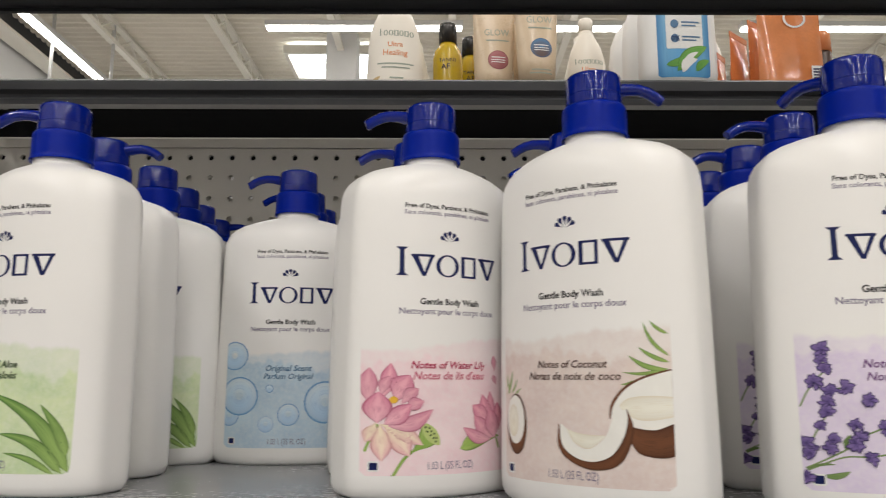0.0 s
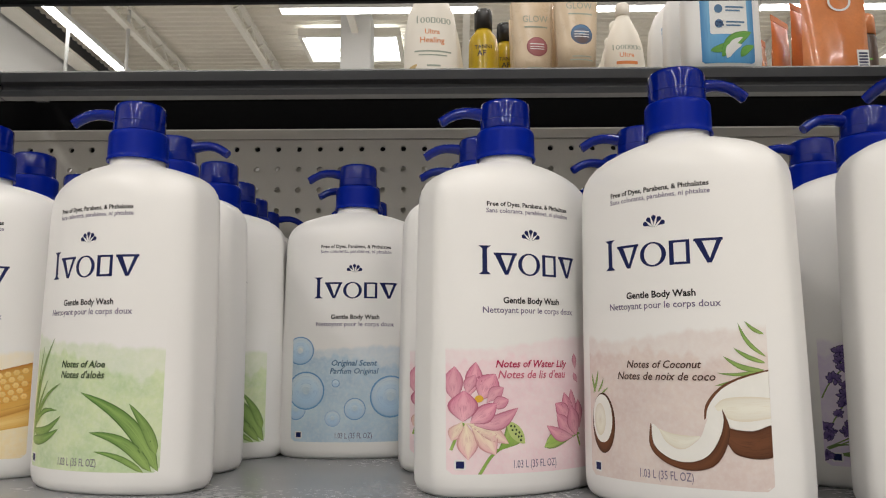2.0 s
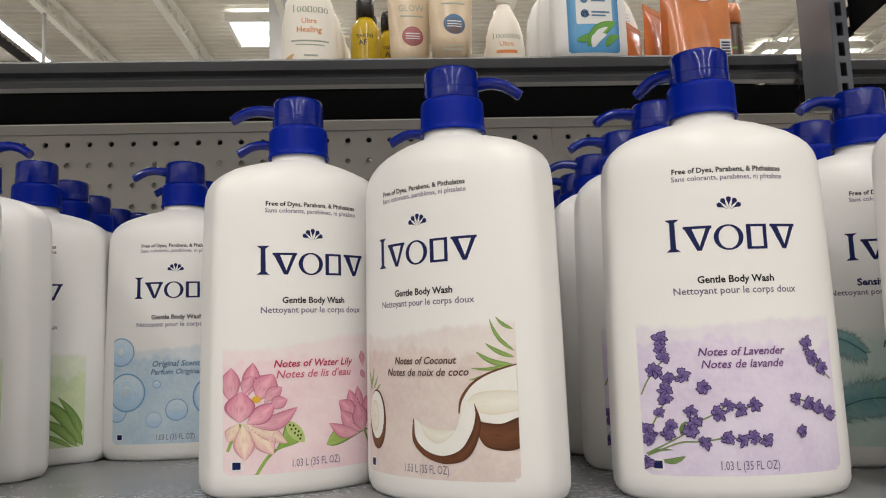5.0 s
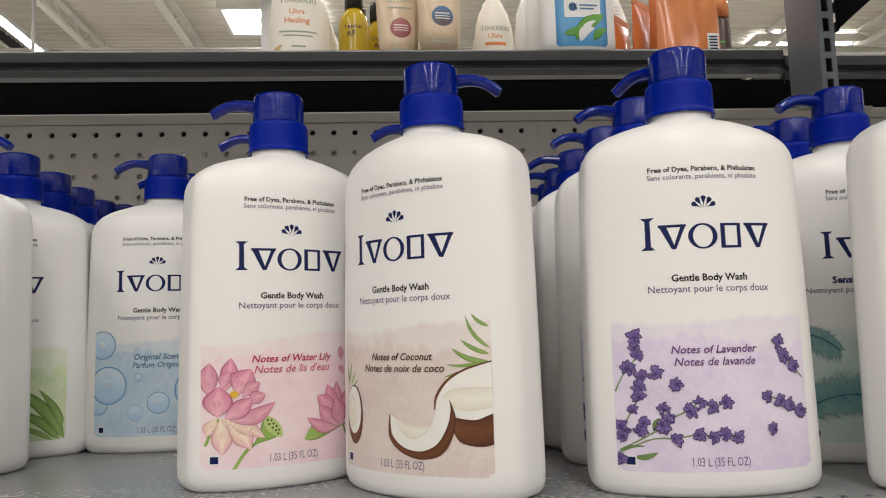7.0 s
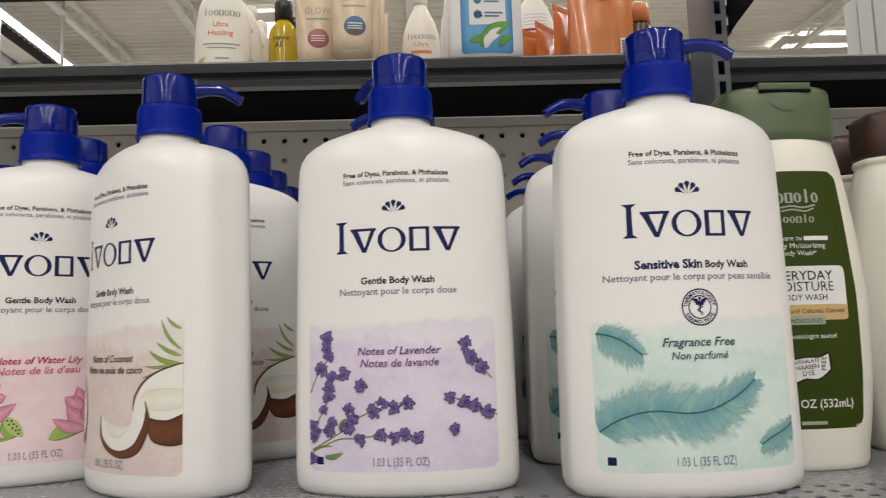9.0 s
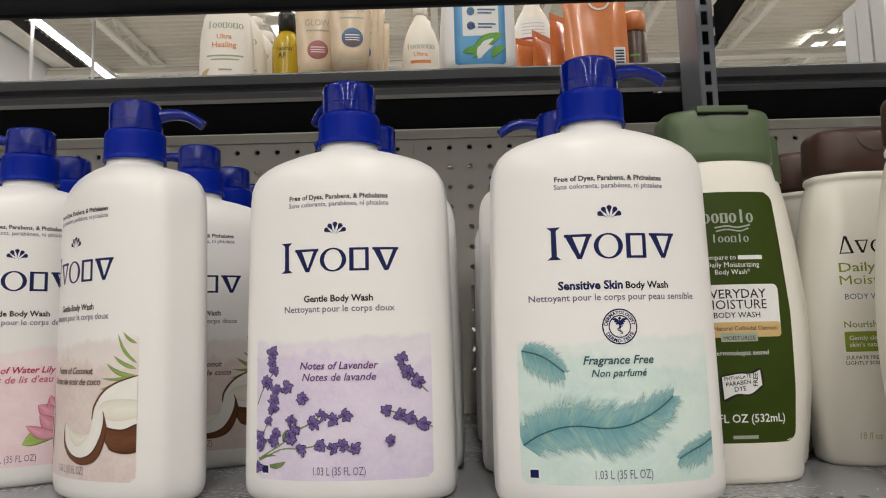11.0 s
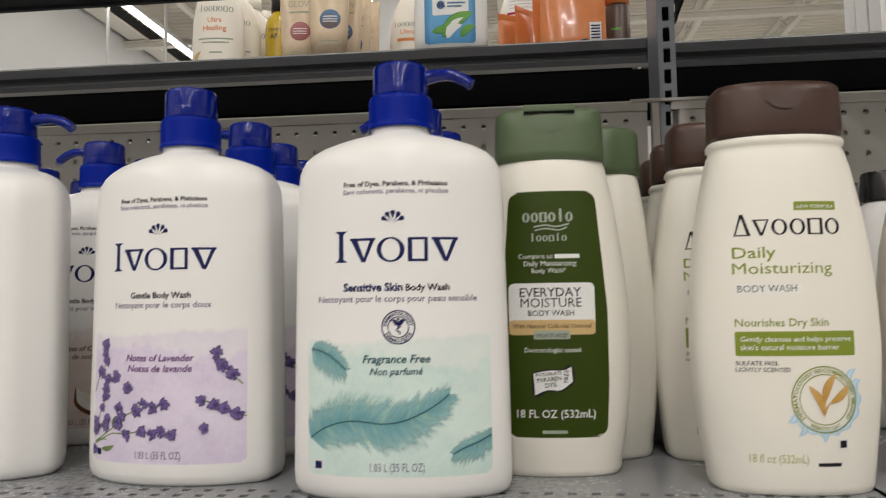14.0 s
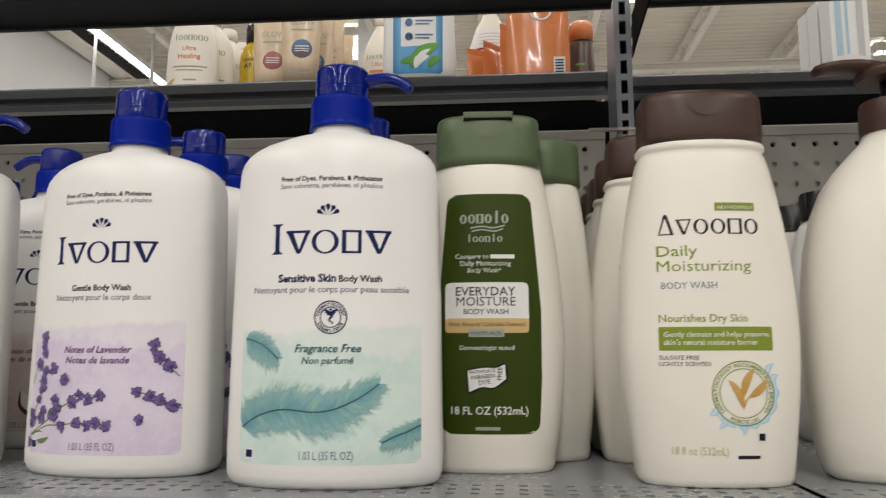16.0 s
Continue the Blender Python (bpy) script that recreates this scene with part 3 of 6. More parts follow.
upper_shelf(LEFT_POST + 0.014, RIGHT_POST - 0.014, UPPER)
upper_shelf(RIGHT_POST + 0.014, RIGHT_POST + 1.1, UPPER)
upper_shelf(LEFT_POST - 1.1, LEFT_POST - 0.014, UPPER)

FAR = 0.93


def far_shelf(x0, x1, z):
    """The shelf of the far side; its folded rear rail shows under the goods."""
    ob = thing("far_shelf", "dark grey steel shelf of the far side with a folded rail", "shelf", "far shelves", 0, 0, 0)
    part("deck", box_mesh("deck", x0, x1, FAR + 0.001, FAR + 0.44, z - 0.004, z), m_dark_steel, ob)
    part("rail", beam("rail", [(FAR, z + 0.001), (FAR - 0.003, z - 0.002), (FAR - 0.003, z - 0.014), (FAR + 0.003, z - 0.018), (FAR + 0.003, z - 0.022),
                               (FAR - 0.002, z - 0.026), (FAR - 0.002, z - 0.033), (FAR + 0.012, z - 0.034), (FAR + 0.012, z - 0.0045), (FAR + 0.0008, z - 0.0045)], x0, x1), m_steel_rail, ob)
    # Stiffeners are near-black to paint the shade under the far deck.
    for k in range(2):
        y = FAR + 0.1 + 0.14 * k
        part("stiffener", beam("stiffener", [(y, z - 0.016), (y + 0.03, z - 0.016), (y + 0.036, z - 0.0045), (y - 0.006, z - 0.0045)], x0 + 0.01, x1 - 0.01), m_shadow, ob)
    return ob


m_steel_rail = surface("mid_grey_enamelled_steel", (0.066, 0.068, 0.074), 0.42, vary=0.08, coarse=9, fine=260, bump=0.05)
FAR_TOP = 0.4325
far_shelf(LEFT_POST + 0.001, RIGHT_POST - 0.001, FAR_TOP)
far_shelf(RIGHT_POST + 0.001, RIGHT_POST + 1.1, 0.4245)
far_shelf(LEFT_POST - 1.1, LEFT_POST - 0.001, FAR_TOP)
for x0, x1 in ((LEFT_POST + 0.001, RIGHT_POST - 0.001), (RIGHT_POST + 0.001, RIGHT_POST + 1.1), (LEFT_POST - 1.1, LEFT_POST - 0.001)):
    # Added sheet: its near-black colour stands for the shade under the far shelf.
    tagged(part("shade_sheet", beam("shade_sheet", [(FAR - 0.001, 0.326), (FAR - 0.001, 0.392), (FAR + 0.002, 0.392), (FAR + 0.002, 0.326)], x0, x1), m_shadow),
           "near-black sheet standing for the shade under the far shelf", "steel sheet", "back sheets")
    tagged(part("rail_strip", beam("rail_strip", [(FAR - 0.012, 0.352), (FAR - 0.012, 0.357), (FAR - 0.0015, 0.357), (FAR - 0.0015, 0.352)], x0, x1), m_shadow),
           "thin steel rail across the far side, shade put into its colour", "rail", "back rails")

EDGE = 0.297


def lower_shelf(x0, x1):
    """The shelf that carries the bottles: plain deck, a perforated front strip, a rounded nose and the price rail."""
    ob = thing("shelf", "grey enamelled steel shelf with a perforated front strip and price rail", "shelf", "lower shelves", 0, 0, 0)
    front, back = 0.3137, 0.3490
    verts, faces = [], []
    for a, b in ((back, PANEL - 0.002),):
        verts += [(x0, a, 0), (x1, a, 0), (x1, b, 0), (x0, b, 0)]
        faces.append((0, 1, 2, 3))
    part("deck", make_mesh("deck", verts, faces, smooth=False), m_steel, ob)
    pitch, rows = 0.0117, 3
    depth = (back - front) / rows
    for r in range(rows):
        verts, faces = [], []
        y0, y1 = front + depth * r, front + depth * (r + 1)
        ya, yb = y0 + depth * 0.28, y0 + depth * 0.72
        for k in range(int((x1 - x0) / pitch)):
            xa = x0 + pitch * k
            xb = xa + pitch
            ha, hb = xa + pitch * 0.32, xa + pitch * 0.68
            b = len(verts)
            for xx in (xa, ha, hb, xb):
                for yy in (y0, ya, yb, y1):
                    verts.append((xx, yy, 0))
            for i in range(3):
                for j in range(3):
                    if (i, j) != (1, 1):
                        faces.append((b + 4 * i + j, b + 4 * (i + 1) + j, b + 4 * (i + 1) + j + 1, b + 4 * i + j + 1))
            for p, q in ((5, 9), (9, 10), (10, 6), (6, 5)):
                e = len(verts)
                verts += [(verts[b + p][0], verts[b + p][1], -0.0008), (verts[b + q][0], verts[b + q][1], -0.0008)]
                faces.append((b + p, b + q, e + 1, e))
        part("perforated_strip", weld(make_mesh("perforated_strip", verts, faces, smooth=False)), m_steel, ob)
    # Near-black tray: the shade below the slots is in its colour.
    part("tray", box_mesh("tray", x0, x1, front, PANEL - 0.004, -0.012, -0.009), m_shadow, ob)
    part("nose", beam("nose", [(front, 0.0), (0.3000, 0.0), (0.2978, -0.001), (0.2970, -0.0022), (0.2974, -0.0042), (0.3000, -0.0048), (front, -0.0048)], x0, x1), m_steel, ob)
    part("price_rail", beam("price_rail", [(0.2965, -0.0052), (0.2945, -0.0058), (0.2885, -0.042), (0.2905, -0.043), (0.2990, -0.0056)], x0, x1), m_steel, ob)
    return ob


for x0, x1 in ((LEFT_POST - 0.9, LEFT_POST - 0.0015), (LEFT_POST + 0.0015, RIGHT_POST + 0.0035), (RIGHT_POST + 0.0065, RIGHT_POST + 0.9)):
    lower_shelf(x0, x1)
for px in (LEFT_POST, RIGHT_POST):
    bracket(px, 1, PANEL - 0.003, 0.36, -0.002)
gondola = thing("shelving_gondola", "dark steel base plinth of the shelving on the floor", "plinth")
part("plinth", box_mesh("plinth", LEFT_POST - 0.9, RIGHT_POST + 0.9, 0.32, 1.38, FLOOR, FLOOR + 0.16, 0.004), m_dark_steel, gondola)
part("lower_back", box_mesh("lower_back", LEFT_POST - 0.9, RIGHT_POST + 0.9, PANEL + 0.040, PANEL + 0.044, FLOOR + 0.161, -0.05), m_panel, gondola)

# ---- the white pump bottles ----
TALL = Form([
    (0.0000, 0.0506, 0.0286, 0.48, 5), (0.0008, 0.0524, 0.0301, 0.49, 5), (0.0024, 0.0542, 0.0315, 0.5, 5), (0.0060, 0.0552, 0.0322, 0.5, 6),
    (0.0120, 0.0555, 0.0325, 0.5, 6), (0.0300, 0.0554, 0.0325, 0.5, 6), (0.0550, 0.0551, 0.0325, 0.5, 6), (0.0800, 0.0548, 0.0325, 0.5, 6),
    (0.1100, 0.0543, 0.0325, 0.5, 6), (0.1400, 0.0537, 0.0325, 0.5, 6), (0.1560, 0.0532, 0.0324, 0.5, 6), (0.1618, 0.0527, 0.0321, 0.5, 6),
    (0.1660, 0.0516, 0.0314, 0.49, 5.5), (0.1699, 0.0494, 0.0303, 0.48, 5), (0.1732, 0.0458, 0.0287, 0.45, 4.5), (0.1761, 0.0408, 0.0267, 0.4, 4),
    (0.1784, 0.0345, 0.0243, 0.32, 3.4), (0.1802, 0.0285, 0.0220, 0.22, 3), (0.1817, 0.0228, 0.0196, 0.1, 2.4), (0.1828, 0.0186, 0.0176, 0.02, 2.1),
    (0.1836, 0.0166, 0.0164, 0, 2), (0.1846, 0.0158, 0.0158, 0, 2), (0.1905, 0.0156, 0.0156, 0, 2)])
LIFT = 0.00009
body_mesh = TALL.mesh("body")
collar_mesh = turned("collar", [(0.0150, 0.1884), (0.0166, 0.1876), (0.0174, 0.1868), (0.0177, 0.1870), (0.0178, 0.1880), (0.0174, 0.1888), (0.0172, 0.1892), (0.0172, 0.1904), (0.0171, 0.2010),
                                (0.0169, 0.2031), (0.0162, 0.2043), (0.0140, 0.2047)], 120, 1, (0.1900, 0.2020), 0.00030)
head_mesh = turned("pump_head", [(0.0140, 0.2048), (0.0150, 0.2049), (0.0151, 0.2056), (0.0150, 0.2098), (0.0147, 0.2099), (0.0147, 0.2104), (0.0149, 0.2105),
                                 (0.0149, 0.2150), (0.0148, 0.2192), (0.0145, 0.2206), (0.0137, 0.2216), (0.0120, 0.2222), (0.0070, 0.2225), (0.002, 0.2226)], 64)
nozzle_mesh = tube("nozzle", [(0.0100, 0.2150, 1.25), (0.0150, 0.2158, 1.12), (0.0200, 0.2166, 1.0), (0.0250, 0.2167, 0.96), (0.0300, 0.2156, 0.94), (0.0345, 0.2133, 0.92),
                              (0.0385, 0.2104, 0.90), (0.0388, 0.2103, 0.6)], 0.0042, 0.0033)


def row_of_marks(form, lift, material, parent, name="brand_mark"):
    """The maker's word mark as plain shapes: a tall bar, then four small outlined shapes."""
    base, cap, low = 0.1154, 0.0155, 0.0118

    def mark(p):
        p.lay(name, form, lift, material, parent)

    bar = Print(0.06, 0)
    bar.between([(-0.0304, base), (-0.0285, base + 0.0016), (-0.0284, base + cap - 0.0016), (-0.0304, base + cap)], [(-0.0240, base), (-0.0260, base + 0.0016), (-0.0261, base + cap - 0.0016), (-0.0240, base + cap)])
    mark(bar)
    for u0, u1 in ((-0.0226, -0.0098), (0.0178, 0.0306)):
        mid = (u0 + u1) / 2
        p = Print(0.06, 0)
        p.between([(u0, base + low), (mid - 0.0006, base)], [(u0 + 0.0034, base + low), (mid + 0.0014, base)])
        p.between([(u1 - 0.0022, base + low), (mid - 0.0002, base)], [(u1, base + low), (mid + 0.0014, base)])
        p.rect(u0, base + low - 0.0013, u1, base + low, 0, 3, 1)
        mark(p)
    ring = Print(0.06, 0)
    ring.between(arc(-0.0022, base + low / 2, 0.0069, 0.0061, 0, 360, 32), arc(-0.0022, base + low / 2, 0.0046, 0.0053, 0, 360, 32))
    mark(ring)
    block = Print(0.06, 0)
    for u0, u1, v0, v1 in ((0.0062, 0.0084, 0, low), (0.0142, 0.0160, 0, low), (0.0084, 0.0142, 0, 0.0012), (0.0084, 0.0142, low - 0.0012, low)):
        block.rect(u0, base + v0, u1, base + v1, 0, 2, 2)
    mark(block)
    f = Print(0.06, 0)
    for a in (-62, -32, 0, 32, 62):
        c, d = math.sin(radians(a)), math.cos(radians(a))
        f.leaf((-0.001 + 0.0008 * c, 0.1342 + 0.0008 * d), (-0.001 + 0.0064 * c, 0.1342 + 0.0066 * d), 0.0024, 0, 0.82)
    f.lay("emblem", form, lift, material, parent)


def band_half(v):
    r, base = 0.0035, 0.0117
    e = v - base
    return 0.0455 - (r - math.sqrt(max(0.0, r * r - (r - e) ** 2)) if e < r else 0)


def common_label(ob, m_wash, lines, colours, F=TALL):
    """The printed front that all the pump bottles share, and its watercolour field."""
    field = Print().field(0.0118, 0.0915, band_half).lay("label", F, LIFT * 0.5, m_wash, ob)
    row_of_marks(F, LIFT, m_navy, field)
    lettering("Free of Dyes, Parabens, & Phthalates", -0.0258, 0.0258, 0.1528, F, LIFT, m_black, field, bold=0.026)
    lettering("Sans colorants, parabènes, ni phtalate", -0.0262, 0.0262, 0.1491, F, LIFT, m_grey, field, bold=0.012)
    lettering("1.03 L (35 FL OZ)", -0.0132, 0.0132, 0.0148, F, LIFT * 2.4, m_grey, field, tall=0.0040)
    Print().rect(-0.0424, 0.0143, -0.0372, 0.0195, 0.0006, 4, 4).lay("code_patch", F, LIFT * 3.2, m_paper, field)
    Print().rect(-0.0416, 0.0151, -0.0380, 0.0187, 0, 3, 3).lay("code_square", F, LIFT * 3.8, m_navy, field)
    top, under = lines
    lettering(top, -0.0236 * len(top) / 20, 0.0236 * len(top) / 20, 0.0664, F, LIFT * 3.4, colours[0], field, slant=0.25, bold=0.017)
    lettering(under, -0.0236 * len(under) / 20, 0.0236 * len(under) / 20, 0.0607, F, LIFT * 3.4, colours[1], field, slant=0.25, bold=0.013)
    return field


def gentle(field, F=TALL):
    lettering("Gentle Body Wash", -0.0178, 0.0178, 0.1002, F, LIFT, m_black, field, bold=0.028)
    lettering("Nettoyant pour le corps doux", -0.0285, 0.0285, 0.0950, F, LIFT, m_grey, field, bold=0.012)


def pump_bottle(label):
    ob = thing("pump_bottle", label, "body wash bottle", "white pump bottles")
    part("body", body_mesh, m_white, ob)
    part("collar", collar_mesh, m_blue_matt, ob, "ribbed blue screw collar", auto=50)
    head = part("pump_head", head_mesh, m_blue, ob, "glossy blue pump head", auto=40)
    part("nozzle", nozzle_mesh, m_blue, head, auto=60)
    return ob


def uv_from(cx, bottom, ku, kv, bow=0.0):
    """Turns sketch places into places on a label; bow: for a sketch drawn from one side."""
    return lambda x, y: ((x - cx) * ku + bow * (x - cx) ** 2, 0.0117 + (bottom - y) * kv * 0.985)


def sketch(cx, k, bow, y0, v0, kv, skew=0.0, slope=0.0):
    """Sketch places to label places: cx is the middle, bow the curve of the sheet, y0 the height that lies at v0, slope the fall to one side."""
    def place(x, y):
        d = x - cx + skew * (y0 - y)
        return d * k + bow * d * d, v0 + (y0 - y + slope * (x - 60)) * kv
    return place


LILY = Aside(TALL, -0.005)


def aloe_art(field):
    p, leafy = Print(), streaked("aloe_leaf_print", (0.30, 0.43, 0.13), (0.08, 0.21, 0.04), (0.022, 0.07, 0.012))
    g = uv_from(440, 870, 0.0001447, 0.00011, -4.2e-8)
    for foot, tip, w, b in (((165, 740), (283, 215), 0.0036, 0.09), ((160, 690), (212, 250), 0.0020, 0.03), ((170, 700), (255, 430), 0.0022, 0.06), ((180, 650), (335, 445), 0.0026, 0.10),
                            ((165, 680), (325, 580), 0.0032, 0.16), ((160, 690), (350, 605), 0.0048, -0.12), ((155, 735), (340, 670), 0.0054, -0.08),
                            ((775, 780), (660, 540), 0.0050, -0.06), ((785, 860), (445, 488), 0.0078, -0.13), ((760, 862), (495, 680), 0.0062, -0.14), ((730, 866), (520, 770), 0.0032, -0.08)):
        p.leaf(g(*foot), g(*tip), w, b, 0.34)
    p.lay("aloe_print", TALL, LIFT * 2, leafy, field, "printed green aloe leaves", True)


def bubble_art(field):
    m_bub = streaked("bubble_print", (0.42, 0.60, 0.80), (0.75, 0.84, 0.88), (0.20, 0.40, 0.68))
    m_rim = ink("bubble_rim_print", (0.17, 0.36, 0.62))
    g = uv_from(420, 690, 0.00014, 0.000146)
    for x, y, s in ((135, 235, 72), (170, 435, 96), (118, 530, 52), (325, 398, 20), (425, 525, 55), (312, 572, 40), (610, 465, 106)):
        u, v = g(x, y)
        k = s * 0.000143
        bubble = Print().ring(u, v, k, k, 0.2).lay("bubble", TALL, LIFT * (2.0 + 0.01 * s), m_bub, field, "printed blue soap bubble")
        if s != 40:
            Print().ring(u, v, k, k, 0.93 if s > 30 else 0.85).lay("bubble_rim", TALL, LIFT * (2.3 + 0.01 * s), m_rim, field)


def lily_art(field):
    m_petal = streaked("lotus_petal_print", (0.74, 0.42, 0.48), (0.68, 0.23, 0.34), (0.34, 0.05, 0.12))
    m_pale = streaked("lotus_pale_petal_print", (0.84, 0.72, 0.52), (0.80, 0.46, 0.49), (0.50, 0.18, 0.20))
    m_stem = streaked("lotus_green_print", (0.20, 0.36, 0.06), (0.42, 0.55, 0.16), (0.08, 0.17, 0.03))
    m_gold = ink("gold_print", (0.78, 0.46, 0.05))
    g, px = sketch(512, 0.000106, 2.5e-8, 660, 0.017, 0.0000959, 0.0, -0.04), 0.0001
    green, back, pale, front, dots = Print(), Print(), Print(), Print(), Print()
    green.stroke(curve_through([g(300, 575), g(250, 625), g(190, 722)]), 0.0016).stroke(curve_through([g(118, 440), g(85, 500), g(50, 585)]), 0.0013)
    green.between(curve_through([g(292, 586), g(320, 530), g(352, 430)]), curve_through([g(330, 570), g(400, 548), g(446, 520)]))
    green.leaf(g(800, 492), g(562, 560), 0.0092, -0.10, 0.62).stroke(curve_through([g(780, 500), g(800, 560)]), 0.0012)
    green.lay("stem_print", LILY, LIFT * 1.6, m_stem, field, "", True, LIFT * 0.05)
    for foot, tip, w, b in (((78, 340), (70, 140), 78, 0.05), ((135, 310), (182, 112), 72, -0.05), ((205, 322), (286, 172), 112, 0.06), ((132, 290), (180, 180), 52, 0.08),
                            ((238, 330), (332, 242), 62, 0.08), ((262, 365), (360, 308), 62, 0.10), ((775, 130), (768, 40), 34, 0), ((788, 205), (762, 150), 28, 0),
                            ((770, 460), (742, 242), 60, 0.04), ((765, 480), (692, 262), 82, 0.05), ((735, 440), (634, 322), 78, -0.06), ((800, 460), (790, 300), 60, 0)):
        back.leaf(g(*foot), g(*tip), w * px * 1.12, b, 0.58, 10, 1.05)
    back.lay("lotus_print", LILY, LIFT * 2.2, m_petal, field, "printed pink lotus petals", True, LIFT * 0.05)
    for foot, tip, w, b in (((108, 432), (52, 535), 58, 0.0), ((125, 438), (138, 632), 84, 0.02), ((150, 450), (285, 602), 92, 0.08), ((128, 440), (356, 542), 66, 0.05)):
        pale.leaf(g(*foot), g(*tip), w * px * 1.15, b, 0.56, 10, 1.1)
    pale.lay("pale_lotus_print", LILY, LIFT * 3.0, m_pale, field, "", True, LIFT * 0.05)
    dots.disc(*g(198, 308), 0.0021, 0.0018).disc(*g(184, 316), 0.0013, 0.0013)
    dots.lay("stamen", LILY, LIFT * 3.2, m_gold, field, "", False, LIFT * 0.05)
    for foot, tip, w, b in (((170, 448), (410, 352), 74, -0.12), ((150, 438), (292, 328), 84, -0.04), ((112, 432), (118, 268), 122, 0.0),
                            ((760, 500), (642, 382), 84, 0.05), ((745, 508), (578, 446), 62, 0.10), ((772, 500), (736, 338), 98, 0.0)):
        front.leaf(g(*foot), g(*tip), w * px * 1.08, b, 0.5, 10, 0.95)
    front.lay("front_lotus_print", LILY, LIFT * 3.5, m_petal, field, "", True, LIFT * 0.05)
    pod, seeds = Print(), Print()
    pod.leaf(g(446, 540), g(350, 425), 0.0066, 0.0, 0.5, 14)
    pod.lay("seed_pod", LILY, LIFT * 2.9, ink("pod_green_print", (0.50, 0.60, 0.22)), field)
    for dx, dy in ((-28, -32), (-8, -30), (-20, -10), (2, -12), (-2, 10), (18, 2), (14, 24), (30, 22), (26, 42)):
        seeds.disc(*g(398 + dx, 480 + dy), 0.00055, 0.00062, 8)
    seeds.lay("seed_print", LILY, LIFT * 3.4, m_green_ink, field, "", True)


def coconut_art(field):
    m_husk = streaked("coconut_husk_print", (0.17, 0.065, 0.028), (0.10, 0.036, 0.016), (0.035, 0.012, 0.006))
    m_flesh = surface("coconut_flesh_print", (0.85, 0.84, 0.79), 0.45, vary=0.03, coarse=120, fine=500, bump=0.0, spec=0.2)
    m_core = streaked("coconut_hollow_print", (0.84, 0.80, 0.66), (0.84, 0.82, 0.74), (0.76, 0.68, 0.52))
    m_palm = streaked("palm_leaf_print", (0.30, 0.42, 0.12), (0.16, 0.30, 0.07), (0.05, 0.10, 0.03))
    g, px = sketch(325, 0.0001245, -6.7e-8, 752, 0.0169, 0.000091, 0.0, 0.05), 0.0001

    def line(*points):
        return curve_through([g(*q) for q in points])

    palm = Print()
    for foot, tip, w, b in (((720, 270), (548, 320), 17, 0.06), ((800, 250), (560, 258), 16, 0.08), ((800, 258), (590, 176), 24, 0.10), ((810, 220), (640, 136), 20, 0.06), ((815, 190), (668, 12), 17, 0.10),
                            ((810, 78), (704, 6), 16, 0.08), ((30, 352), (56, 220), 15, -0.04), ((40, 346), (24, 240), 14, 0.03), ((52, 346), (80, 270), 11, -0.05), ((70, 352), (100, 320), 9, 0.0)):
        palm.leaf(g(*foot), g(*tip), w * px, b, 0.4)
    palm.lay("palm_print", TALL, LIFT * 1.6, m_palm, field, "printed green palm leaves", True, LIFT * 0.04)
    top, low = line((500, 482), (514, 420), (567, 346), (652, 298), (790, 266), (840, 262)), line((512, 478), (600, 522), (660, 546), (722, 548), (805, 527), (840, 522))
    Print().between(top, low).lay("coconut_flesh", TALL, LIFT * 2.4, m_flesh, field, "printed white coconut flesh")
    Print().between(line((492, 490), (502, 412), (558, 336), (646, 288), (788, 258), (840, 255)), top).lay("coconut_rim", TALL, LIFT * 2.6, m_husk, field)
    Print().between(line((540, 424), (582, 388), (690, 380), (830, 392)), line((548, 440), (612, 490), (700, 502), (830, 490))).lay("coconut_hollow", TALL, LIFT * 2.8, m_core, field)
    Print().between(line((585, 525), (640, 540), (722, 548), (805, 527), (840, 522)), line((588, 600), (625, 656), (700, 680), (775, 685), (840, 676))).lay("coconut_husk", TALL, LIFT * 2.6, m_husk, field, "printed brown coconut husk")
    edge = line((277, 512), (285, 612), (340, 677), (420, 698), (500, 666), (555, 582), (577, 500), (573, 446))
    Print().between(line((272, 505), (268, 620), (318, 696), (410, 738), (512, 724), (574, 655), (605, 540), (574, 436)), edge).lay("slice_husk", TALL, LIFT * 3.2, m_husk, field)
    Print().between(edge, line((284, 508), (312, 545), (345, 612), (402, 634), (468, 582), (498, 510), (520, 455), (566, 444))).lay("coconut_slice", TALL, LIFT * 3.3, m_flesh, field)
    Print().between(line((306, 532), (336, 602), (402, 634), (470, 580)), line((318, 540), (360, 556), (420, 566), (472, 568))).lay("slice_hollow", TALL, LIFT * 3.6, m_core, field)
    Print().disc(g(74, 0)[0], g(0, 510)[1], 0.0081, 0.0150, 30).lay("half_husk", TALL, LIFT * 2.4, m_husk, field)
    Print().disc(g(70, 0)[0], g(0, 486)[1], 0.0070, 0.0120, 30).lay("half_flesh", TALL, LIFT * 2.8, m_flesh, field)
    Print().disc(g(60, 0)[0], g(0, 492)[1], 0.0040, 0.0080, 24).lay("half_hollow", TALL, LIFT * 3.2, m_core, field)


